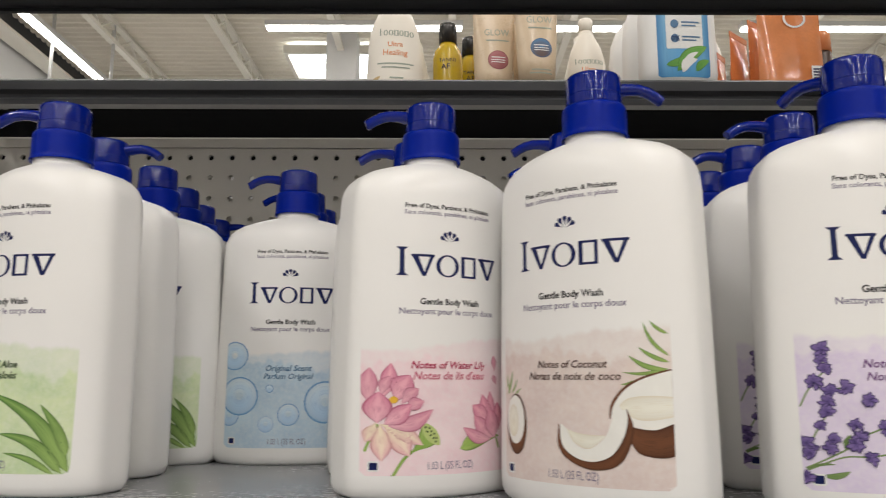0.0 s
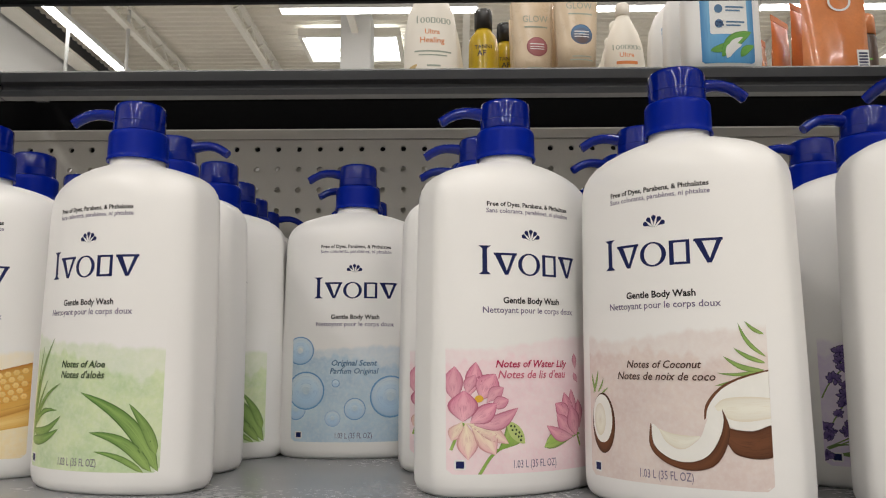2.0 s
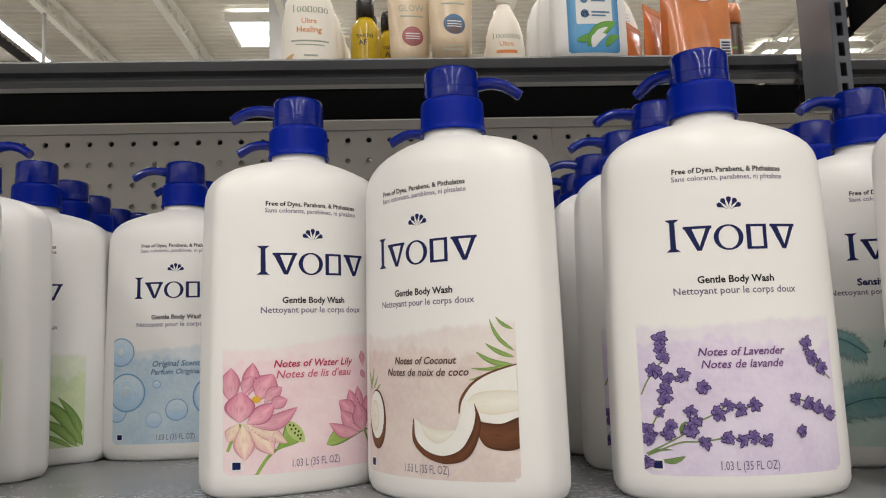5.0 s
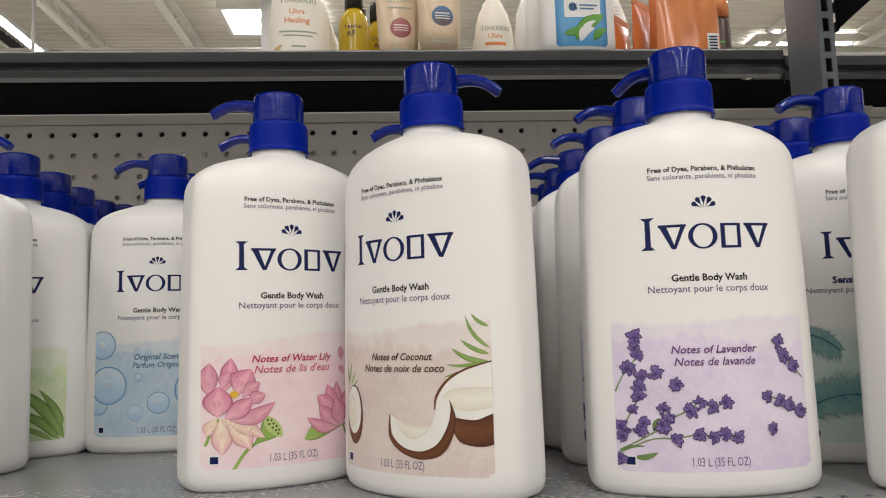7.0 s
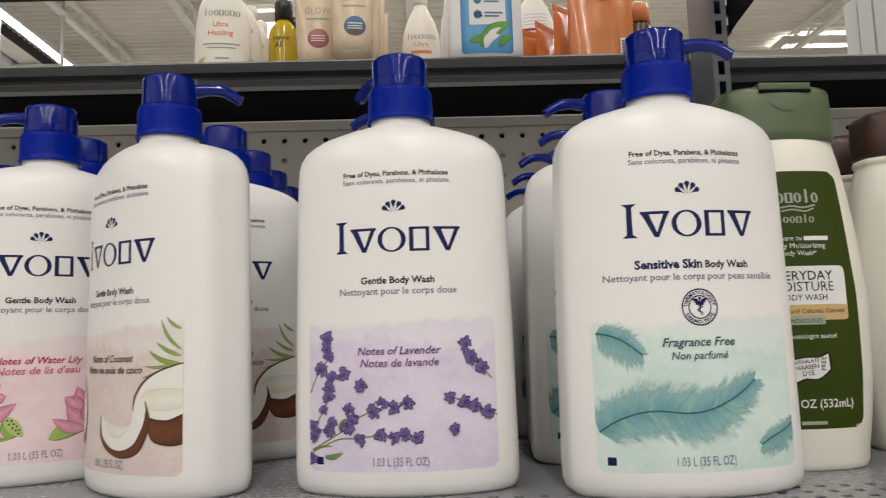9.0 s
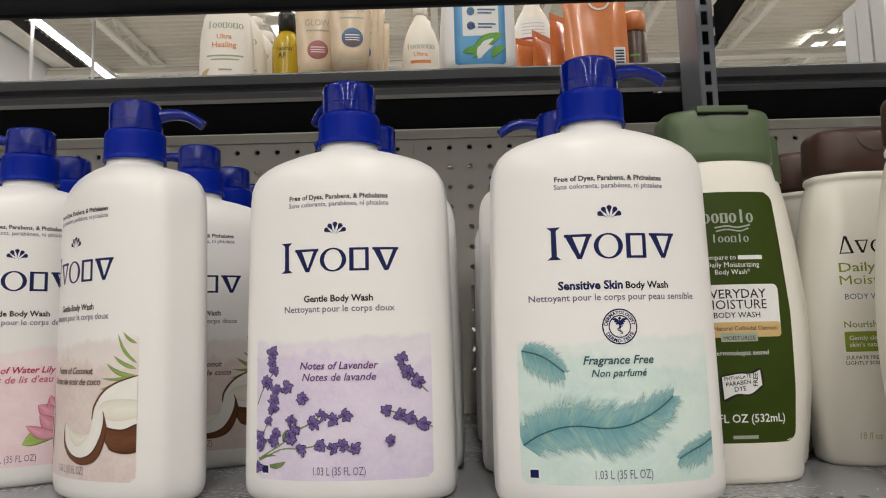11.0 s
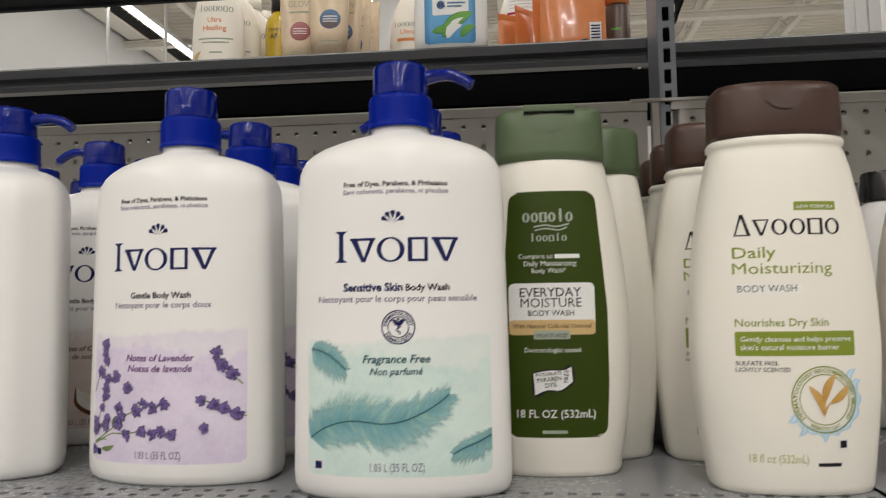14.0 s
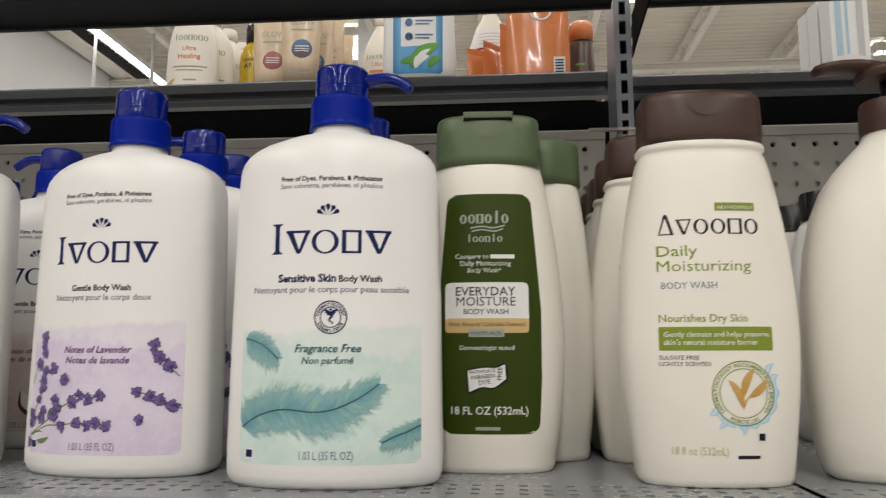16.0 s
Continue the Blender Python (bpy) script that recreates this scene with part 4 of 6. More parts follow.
def lavender_art(field):
    m_bud = streaked("lavender_floret_print", (0.030, 0.018, 0.085), (0.070, 0.045, 0.16), (0.014, 0.009, 0.05))
    m_light = streaked("lavender_petal_print", (0.09, 0.055, 0.21), (0.30, 0.215, 0.46), (0.035, 0.02, 0.10))
    m_stalk = streaked("lavender_stalk_print", (0.12, 0.20, 0.06), (0.26, 0.36, 0.14), (0.05, 0.07, 0.04))
    g = sketch(478, 0.000106, 0.0, 680, 0.0169, 0.000100)
    rnd = random.Random(5)
    stalk, bud, top = Print(), Print(), Print()
    sprigs = [[(140, 100), (138, 150), (150, 192), (108, 248), (76, 305), (54, 360)], [(218, 272), (165, 290), (152, 335), (148, 385), (118, 442), (90, 500), (62, 560)],
              [(512, 412), (452, 432), (398, 412), (350, 446), (262, 492), (205, 545), (60, 632)], [(556, 572), (502, 560), (450, 566), (386, 558), (286, 574), (190, 580), (66, 640)],
              [(775, 142), (800, 205), (845, 262), (890, 312)], [(708, 392), (765, 415), (812, 436), (870, 468), (912, 486)], [(246, 440), (256, 490), (240, 520)],
              [(160, 500), (140, 545), (84, 548)], [(305, 330)], [(720, 540)], [(66, 520), (72, 570), (66, 670)]]

    def floret(u, v, way, size):
        """A small flower: dark calyx petals with paler ones on top."""
        count = rnd.choice((4, 5, 5))
        for k in range(count):
            a = way + (k - (count - 1) / 2) * rnd.uniform(0.75, 1.05)
            d = size * rnd.uniform(0.8, 1.15) * (1.0 if k % 2 == 0 else 0.85)
            c, s = math.cos(a), math.sin(a)
            bud.leaf((u - 0.0008 * c, v - 0.0008 * s), (u + d * c, v + d * s), size * 0.52, 0.08, 0.62, 6)
            top.leaf((u + 0.0002 * c, v + 0.0002 * s), (u + d * 0.86 * c, v + d * 0.86 * s), size * 0.34, 0.08, 0.6, 6)

    for s in sprigs:
        places = [g(*q) for q in s]
        if len(s) > 3:
            stalk.stroke(curve_through(places, 8), 0.0007)
        last = len(places) - (2 if len(s) > 5 else 1 if len(s) > 3 else 0)
        for k in range(max(1, last)):
            (u, v), (u2, v2) = places[k], places[min(k + 1, len(places) - 1)]
            way = math.atan2(v - v2, u - u2) if len(places) > 1 and k + 1 < len(places) else rnd.uniform(0, 6.28)
            for side in (-1.0, 0.1, 1.0):
                floret(u + rnd.uniform(-0.0006, 0.0006), v + rnd.uniform(-0.0006, 0.0006), way + side + rnd.uniform(-0.3, 0.3), rnd.uniform(0.0026, 0.0042))
    stalk.leaf(g(112, 662), g(214, 640), 0.0026, -0.1, 0.5).leaf(g(60, 640), g(165, 612), 0.0012, 0.1, 0.5).leaf(g(200, 545), g(225, 480), 0.0020, 0.1, 0.5)
    stalk.lay("lavender_stalk_print", TALL, LIFT * 1.6, m_stalk, field, "", True)
    bud.lay("lavender_floret_print", TALL, LIFT * 2.2, m_bud, field, "printed purple lavender florets", True, LIFT * 0.012)
    top.lay("pale_floret_print", TALL, LIFT * 2.3, m_light, field, "", True, LIFT * 0.012)


def feather_art(field):
    m_vane = feathered("feather_print", (0.11, 0.32, 0.36), (0.36, 0.58, 0.58), (0.34, 0.55, 0.40))
    g = sketch(570, 0.000106, 3.2e-8, 710, 0.0161, 0.0000967, 0.081)
    spine, vanes = Print(), []
    for pts, up, down in (([(70, 572), (150, 525), (250, 490), (350, 478), (480, 490), (570, 480), (650, 445), (715, 400), (765, 350)], 0.0185, 0.0200),
                          ([(40, 120), (120, 135), (190, 165), (275, 225)], 0.0085, 0.0165), ([(960, 548), (900, 590), (850, 614), (800, 645)], 0.0120, 0.0065)):
        line = curve_through([g(*q) for q in pts], 14)
        n = len(line)
        for side, reach in ((1, up), (-1, down)):
            points, places = [], []
            for k, (u, v) in enumerate(line):
                (u1, v1), (u2, v2) = line[max(k - 2, 0)], line[min(k + 2, n - 1)]
                s = k / (n - 1)
                a = math.atan2(v2 - v1, u2 - u1) + side * (1.25 - 0.6 * s)
                d = reach * math.sin(math.pi * min(1.0, 0.14 + s * 0.84)) ** 0.55
                for q in range(10):
                    points.append((u + d * q / 9 * math.cos(a), v + d * q / 9 * math.sin(a)))
                    places.append((s * 3 + len(vanes), q / 9))
            vanes.append(Print().grid(points, places, 10))
        spine.stroke(line, 0.0007)
    for k, vane in enumerate(vanes):
        vane.lay("feather_vane", TALL, LIFT * (1.6 + 0.1 * k), m_vane, field, "printed soft teal feather barbs")
    spine.lay("feather_spine_print", TALL, LIFT * 2.6, m_teal, field, "", True)


def honey_art(field):
    m_comb = streaked("honeycomb_print", (0.62, 0.27, 0.04), (0.78, 0.48, 0.12), (0.40, 0.14, 0.02))
    m_cell = streaked("honey_cell_print", (0.80, 0.52, 0.16), (0.86, 0.64, 0.28), (0.55, 0.26, 0.05))
    m_drip = streaked("honey_drip_print", (0.86, 0.62, 0.26), (0.80, 0.46, 0.10), (0.70, 0.36, 0.06))
    slab, cells, drip = Print(), Print(), Print()
    slab.between(curve_through([(-0.012, 0.046), (0.01, 0.058), (0.046, 0.069)]), curve_through([(-0.012, 0.030), (0.015, 0.031), (0.046, 0.040)]))
    slab.lay("honeycomb", TALL, LIFT * 1.6, m_comb, field, "printed amber honeycomb")
    for j in range(5):
        for k in range(13):
            u = -0.008 + 0.0042 * k + 0.0021 * (j % 2)
            v = 0.0385 + 0.0038 * j + 0.24 * u
            if v < 0.052 + 0.32 * u and u < 0.044:
                cells.ring(u, v, 0.0019, 0.0020, 0.0, 6)
    cells.lay("honey_cell_print", TALL, LIFT * 2.1, m_cell, field, "", True)
    drip.between(curve_through([(-0.014, 0.031), (0.015, 0.032), (0.046, 0.041)]), curve_through([(-0.02, 0.026), (0.015, 0.0265), (0.046, 0.031)]))
    drip.lay("honey_drip", TALL, LIFT * 1.8, m_drip, field)


def make_aloe():
    ob = pump_bottle("white plastic pump bottle with blue pump and green aloe label")
    f = common_label(ob, wash("aloe_wash", (0.63, 0.72, 0.44), (0.50, 0.64, 0.36), 0.080, 0.013, WHITE, -0.15), ("Notes of Aloe", "Notes d'aloès"), (m_green_ink, m_green_ink))
    gentle(f), aloe_art(f)
    return ob


def make_blue():
    ob = pump_bottle("white plastic pump bottle with blue pump and pale blue bubble label")
    f = common_label(ob, wash("bubble_wash", (0.52, 0.66, 0.76), (0.44, 0.59, 0.72), 0.080, 0.008, WHITE), ("Original Scent", "Parfum Original"), (m_blue_ink, m_blue_ink))
    gentle(f), bubble_art(f)
    return ob


def make_lily():
    ob = pump_bottle("white plastic pump bottle with blue pump and pink water lily label")
    f = common_label(ob, wash("lily_wash", (0.86, 0.70, 0.72), (0.84, 0.63, 0.67), 0.080, 0.007, WHITE, 0.08), ("Notes of Water Lily", "Notes de lis d'eau"), (m_red, m_rose), LILY)
    gentle(f, LILY), lily_art(f)
    f.location.x = LILY.off * U
    return ob


def make_coconut():
    ob = pump_bottle("white plastic pump bottle with blue pump and beige coconut label")
    f = common_label(ob, wash("coconut_wash", (0.74, 0.64, 0.59), (0.69, 0.57, 0.53), 0.083, 0.015, WHITE), ("Notes of Coconut", "Notes de noix de coco"), (m_brown, m_brown))
    gentle(f), coconut_art(f)
    return ob


def make_lavender():
    ob = pump_bottle("white plastic pump bottle with blue pump and lilac lavender label")
    f = common_label(ob, wash("lavender_wash", (0.73, 0.65, 0.79), (0.67, 0.58, 0.75), 0.082, 0.008, WHITE), ("Notes of Lavender", "Notes de lavande"), (m_purple, m_purple))
    gentle(f), lavender_art(f)
    return ob


def make_sensitive():
    ob = pump_bottle("white plastic pump bottle with blue pump and teal feather label")
    f = common_label(ob, wash("feather_wash", (0.64, 0.77, 0.72), (0.56, 0.72, 0.67), 0.078, 0.008, WHITE), ("Fragrance Free", "Non parfumé"), (m_teal, m_teal))
    lettering("Sensitive Skin", -0.0262, 0.0036, 0.1012, TALL, LIFT, m_navy, f, bold=0.036)
    lettering("Body Wash", 0.0050, 0.0262, 0.1012, TALL, LIFT, m_black, f, bold=0.028)
    lettering("Nettoyant pour le corps pour peau sensible", -0.0395, 0.0395, 0.0959, TALL, LIFT, m_grey, f, bold=0.012)
    b = Print()
    b.ring(0.0012, 0.0835, 0.0083, 0.0083, 0.925, 40).ring(0.0012, 0.0835, 0.0053, 0.0053, 0.90, 32)
    b.leaf((0.0012, 0.0792), (0.0012, 0.0868), 0.0012, 0.0, 0.8, 6).disc(0.0012, 0.0873, 0.0007, 0.0007, 10)
    for side in (-1, 1):
        for k in range(3):
            b.leaf((0.0012, 0.0858 - 0.0006 * k), (0.0012 + side * (0.0036 - 0.0008 * k), 0.0868 - 0.0010 * k), 0.0011, side * 0.12, 0.6, 5)
    b.stroke([(0.0012 + 0.0012 * math.sin(k * 0.9), 0.0846 - 0.00045 * k) for k in range(11)], 0.0005)
    seal = b.lay("round_seal", TALL, LIFT * 2, m_navy, f, "dark round seal")
    bent_lettering("DERMATOLOGIST", 0.0012, 0.0835, 0.0058, 175, 5, 0.0015, TALL, LIFT * 2, m_navy, seal, 0.03)
    bent_lettering("DERMO-TESTÉ", 0.0012, 0.0835, 0.0058, 205, 335, 0.0015, TALL, LIFT * 2, m_navy, seal, 0.03, True)
    feather_art(f)
    return ob


def make_honey():
    ob = pump_bottle("white plastic pump bottle with blue pump and amber honeycomb label")
    f = common_label(ob, wash("honey_wash", (0.88, 0.76, 0.50), (0.86, 0.70, 0.40), 0.074, 0.006, WHITE), ("Notes of Honey", "Notes de miel"), (m_brown, m_brown))
    gentle(f), honey_art(f)
    return ob


def set_row(make, places):
    """One kind of bottle, front to back: x, y, turn of the label, way that the nozzle points."""
    first = make()
    for i, (x, y, turn, way) in enumerate(places):
        ob = first if i == 0 else copy_thing(first, at(x, y, 0.0, turn))
        ob.matrix_basis = at(x, y, 0.0, turn)
        for c in ob.children:
            if c.name.startswith("pump_head"):
                c.rotation_euler = (0, 0, radians(way - turn))
    return first


set_row(make_honey, [(-0.345, 0.489, 8, 172), (-0.352, 0.558, 4, 170), (-0.349, 0.627, -5, 15), (-0.353, 0.695, 3, 180)])
set_row(make_aloe, [(-0.2279, 0.4486, -20.6, 186), (-0.2325, 0.5180, -14, -4), (-0.2225, 0.5880, 3, 110), (-0.2265, 0.6560, -4, 100), (-0.232, 0.7230, 2, 95), (-0.236, 0.7900, 0, 10)])
set_row(make_blue, [(-0.1146, 0.5990, 5.9, 184), (-0.119, 0.6700, -3, 200), (-0.119, 0.7400, 2, 175)])
set_row(make_lily, [(-0.0075, 0.4485, 30.5, 183), (-0.0200, 0.5250, 10, 178), (-0.0260, 0.5930, 4, 185), (-0.024, 0.6610, -3, 100), (-0.022, 0.7290, 2, 95)])
set_row(make_coconut, [(0.0812, 0.4000, -39, 8), (0.0855, 0.5020, 13, 176), (0.0885, 0.5710, 3, 188), (0.0890, 0.6390, -3, 120), (0.0890, 0.7070, 3, 170)])
set_row(make_lavender, [(0.2102, 0.3790, -4.7, 128), (0.2150, 0.4640, -4, 180), (0.2130, 0.5320, 4, 184), (0.2090, 0.6000, -2, 178), (0.2110, 0.6680, 3, 186), (0.2180, 0.7360, -2, 170)])
set_row(make_sensitive, [(0.3398, 0.3515, 3, -2), (0.3370, 0.4450, -4, 182), (0.3440, 0.5140, 3, 176), (0.3380, 0.5860, -3, 184), (0.3400, 0.6540, 3, 180), (0.3420, 0.7220, -2, 178)])

# ---- the flip-cap bottles beside them ----
CURVED = Form([
    (0.0, 0.0366, 0.0232, 0.25, 3.6), (0.001, 0.0380, 0.0243, 0.25, 3.5), (0.004, 0.0393, 0.0250, 0.25, 3.3), (0.0145, 0.0408, 0.0255, 0.25, 3.2), (0.030, 0.0428, 0.0260, 0.25, 3.2),
    (0.044, 0.0444, 0.0264, 0.25, 3.2), (0.060, 0.0456, 0.0266, 0.25, 3.2), (0.073, 0.0460, 0.0267, 0.25, 3.2), (0.090, 0.0455, 0.0265, 0.25, 3.2), (0.105, 0.0445, 0.0262, 0.25, 3.2),
    (0.119, 0.0431, 0.0257, 0.25, 3.2), (0.135, 0.0408, 0.0249, 0.25, 3.2), (0.150, 0.0381, 0.0238, 0.25, 3.2), (0.162, 0.0356, 0.0226, 0.25, 3.2), (0.1690, 0.0336, 0.0215, 0.25, 3.2),
    (0.1710, 0.0326, 0.0209, 0.25, 3.2), (0.1720, 0.0328, 0.0211, 0.25, 3.2), (0.1729, 0.0337, 0.0218, 0.25, 3.2), (0.1750, 0.0337, 0.0218, 0.25, 3.2), (0.1763, 0.0328, 0.0211, 0.25, 3.2), (0.1767, 0.030, 0.019, 0.25, 3.2)])
BROWN_CAP = Form([
    (0.1768, 0.0318, 0.0205, 0.22, 4.4), (0.1793, 0.0322, 0.0209, 0.22, 4.6), (0.1880, 0.0321, 0.0208, 0.22, 4.6), (0.1990, 0.0318, 0.0204, 0.22, 4.6), (0.2014, 0.0315, 0.0200, 0.22, 4.6),
    (0.2032, 0.0307, 0.0188, 0.22, 4.4), (0.2046, 0.0292, 0.0170, 0.22, 4.2), (0.2053, 0.0268, 0.0148, 0.22, 4), (0.2055, 0.018, 0.010, 0.2, 3), (0.2056, 0.006, 0.004, 0.1, 2.4)])
m_cap_brown = surface("dark_brown_satin_plastic", (0.060, 0.031, 0.023), 0.33, vary=0.08, coarse=40, fine=700, bump=0.03, spec=0.35)
m_cap_green = surface("sage_green_satin_plastic", (0.084, 0.122, 0.058), 0.36, vary=0.06, coarse=40, fine=700, bump=0.05)
m_olive = ink("olive_green_print", (0.23, 0.29, 0.035))
m_dark_olive = surface("deep_olive_label", (0.032, 0.054, 0.002), 0.45, vary=0.05, coarse=30, fine=500, bump=0.01, spec=0.2)
m_tan = ink("tan_print", (0.62, 0.44, 0.20))
m_oat = streaked("oat_grain_print", (0.50, 0.27, 0.05), (0.74, 0.50, 0.20), (0.36, 0.17, 0.03))
m_splash = streaked("water_splash_print", (0.62, 0.77, 0.86), (0.36, 0.58, 0.78), (0.30, 0.52, 0.74))
m_pale_box = ink("pale_box_print", (0.86, 0.85, 0.81))
m_fresh_green = ink("pale_green_ink", (0.42, 0.46, 0.14))


def plain_marks(u0, u1, v0, v1, kinds, w, form, lift, material, parent):
    """A row of plain outlined shapes in place of a word mark: A, V wedges, o ring, n square, b bar; capitals stand taller."""
    step = (u1 - u0) / len(kinds)
    for k, kind in enumerate(kinds):
        a, b = u0 + step * k + step * 0.06, u0 + step * (k + 1) - step * 0.06
        top = v1 if kind in "Ab" else v0 + (v1 - v0) * 0.74
        mid, half, high, t = (a + b) / 2, (b - a) / 2, (top - v0) / 2, w * 0.45
        p = Print(0.2, 0)
        if kind == "o":
            p.between(arc(mid, v0 + high, half, high, 0, 360, 24), arc(mid, v0 + high, half - w, high - t, 0, 360, 24))
        elif kind == "b":
            p.rect(mid - w / 2, v0, mid + w / 2, top, 0, 2, 2)
        elif kind == "A":
            p.between([(a, v0), (a + t, v0)], [(mid - w / 2, top), (mid + t / 2, top)]).between([(b - w, v0), (b, v0)], [(mid - w / 2, top), (mid + w / 2, top)]).rect(a, v0, b, v0 + t, 0, 2, 1)
        elif kind == "V":
            p.between([(a, top), (a + w, top)], [(mid - w / 2, v0), (mid + w / 2, v0)]).between([(b - t, top), (b, top)], [(mid - t / 2, v0), (mid + w / 2, v0)]).rect(a, top - t, b, top, 0, 2, 1)
        else:
            p.rect(a, v0, a + w, top, 0, 2, 2).rect(b - w, v0, b, top, 0, 2, 2).rect(a, v0, b, v0 + t, 0, 2, 1).rect(a, top - t, b, top, 0, 2, 1)
        p.lay("brand_mark", form, lift, material, parent)


def lean(ob, top, slope):
    """Tilts a thumb rest so that its lower rim stands out like a small ledge."""
    for v in ob.data.vertices:
        v.co.y -= max(0.0, top * U - v.co.z) * slope


def make_oat():
    ob = thing("flip_cap_bottle", "cream body wash bottle with dark brown flip cap, olive print", "body wash bottle", "cream oat body wash bottles")
    body = part("body", CURVED.mesh("body"), m_cream, ob)
    cap = part("cap", BROWN_CAP.mesh("cap"), m_cap_brown, ob, "dark brown plastic flip cap")
    lean(Print(0.06, 0).ring(0, 0.2018, 0.0115, 0.0125, 0.0, 20, 180, 360).lay("thumb_rest", BROWN_CAP, 0.00025, m_cap_brown, cap), 0.2018, 0.04)
    F, L = CURVED, LIFT
    lab = Print(0.06, 0).rect(-0.0298, 0.0669, 0.0258, 0.0787, 0.0006).lay("green_panel", F, L, m_olive, ob)
    lettering("Gently cleanses and helps preserve", -0.0276, 0.0240, 0.0738, F, L * 2, m_paper, lab, bold=0.006)
    lettering("skin's natural moisture barrier", -0.0276, 0.0181, 0.0698, F, L * 2, m_paper, lab, bold=0.006)
    plain_marks(-0.0284, 0.0226, 0.1256, 0.1364, "AVoono", 0.0015, F, L, m_black, lab)
    Print(0.06, 0).rect(0.0002, 0.1377, 0.0207, 0.1420, 0.0002).lay("notice_panel", F, L, m_olive, lab)
    lettering("NEW FORMULA", 0.0014, 0.0195, 0.1386, F, L * 2, m_paper, lab, slant=0.2, bold=0.008)
    lettering("Daily", -0.0291, -0.0096, 0.1146, F, L, m_olive, lab, bold=0.007, tall=0.0056)
    lettering("Moisturizing", -0.0294, 0.0167, 0.1068, F, L, m_olive, lab, bold=0.007, tall=0.0056)
    Print(0.06, 0).rect(-0.0295, 0.0968, 0.0016, 0.1023, 0.0003).lay("pale_panel", F, L, m_pale_box, lab)
    lettering("BODY WASH", -0.0277, -0.0008, 0.0979, F, L * 2, m_slate, lab, tall=0.0034)
    lettering("Nourishes Dry Skin", -0.0295, 0.0133, 0.0812, F, L, m_olive, lab, bold=0.01)
    lettering("SULFATE FREE", -0.0299, -0.0112, 0.0624, F, L, m_black, lab, bold=0.007)
    lettering("LIGHTLY SCENTED", -0.0300, -0.0056, 0.0593, F, L, m_black, lab, bold=0.007)
    lettering("18 fl oz (532mL)", -0.0253, 0.0011, 0.0160, F, L, m_fresh_green, lab, tall=0.0040)
    Print(0.06, 0).rect(0.0056, 0.0143, 0.0166, 0.0160, 0, 6, 1).lay("number_bar", F, L, m_black, lab)
    Print(0.06, 0).rect(0.0155, 0.0223, 0.0203, 0.0273, 0, 4, 4).lay("code_patch", F, L * 2, m_paper, lab)
    Print(0.06, 0).rect(0.0163, 0.0231, 0.0195, 0.0265, 0, 4, 4).lay("code_square", F, L * 3, m_black, lab)
    splash = Print(0.06, 0)
    splash.between(arc(0.0097, 0.046, 0.0150, 0.0150, 205, 385, 24), [(0.0097 + (0.0178 + 0.0009 * math.sin(k * 1.9)) * math.cos(radians(205 + 7.5 * k)),
                                                                      0.046 + (0.0174 + 0.0009 * math.cos(k * 2.3)) * math.sin(radians(205 + 7.5 * k))) for k in range(25)])
    for a, d in ((206, 0.0205), (228, 0.0215), (262, 0.0205), (380, 0.0205), (396, 0.0215)):
        splash.leaf((0.0097 + 0.015 * math.cos(radians(a)), 0.046 + 0.015 * math.sin(radians(a))), (0.0097 + d * math.cos(radians(a + 6)), 0.046 + d * math.sin(radians(a + 6))), 0.0030, 0.2, 0.4)
    splash.lay("water_splash", F, L, m_splash, lab)
    seal = Print(0.06, 0).ring(0.0097, 0.046, 0.0157, 0.0160, 0.965, 40).ring(0.0097, 0.046, 0.0120, 0.0122, 0.965, 40)
    seal = seal.lay("round_seal", F, L * 2.4, m_olive, lab)
    bent_lettering("DERMATOLOGIST RECOMMENDED BRAND", 0.0097, 0.046, 0.0130, 222, -42, 0.0018, F, L * 2.4, m_olive, seal, 0.012)
    bent_lettering("PREBIOTIC OAT", 0.0097, 0.046, 0.0130, 240, 300, 0.0018, F, L * 2.4, m_olive, seal, 0.012, True)
    oats = Print(0.06, 0)
    for foot, tip, w, b in (((0.0092, 0.0385), (0.0024, 0.0525), 0.0036, -0.1), ((0.0092, 0.044), (0.0152, 0.0582), 0.0038, 0.08), ((0.0120, 0.0440), (0.0217, 0.0528), 0.0036, -0.08),
                            ((0.0094, 0.0377), (0.0104, 0.0460), 0.0008, 0.1), ((0.0096, 0.0385), (0.0135, 0.0455), 0.0008, 0.12)):
        oats.leaf(foot, tip, w, b, 0.5)
    oats.lay("oat_print", F, L * 3, m_oat, lab, "printed golden oat grains", True)
    return ob


def set_copies(first, places):
    for i, (x, y, turn) in enumerate(places):
        (first if i == 0 else copy_thing(first, at(x, y, 0, turn))).matrix_basis = at(x, y, 0, turn)


set_copies(make_oat(), [(0.5350, 0.3655, 1.5), (0.5275, 0.4480, 2), (0.5265, 0.5060, -3), (0.5270, 0.5640, 3), (0.5260, 0.6230, 0), (0.5250, 0.6820, 2)])

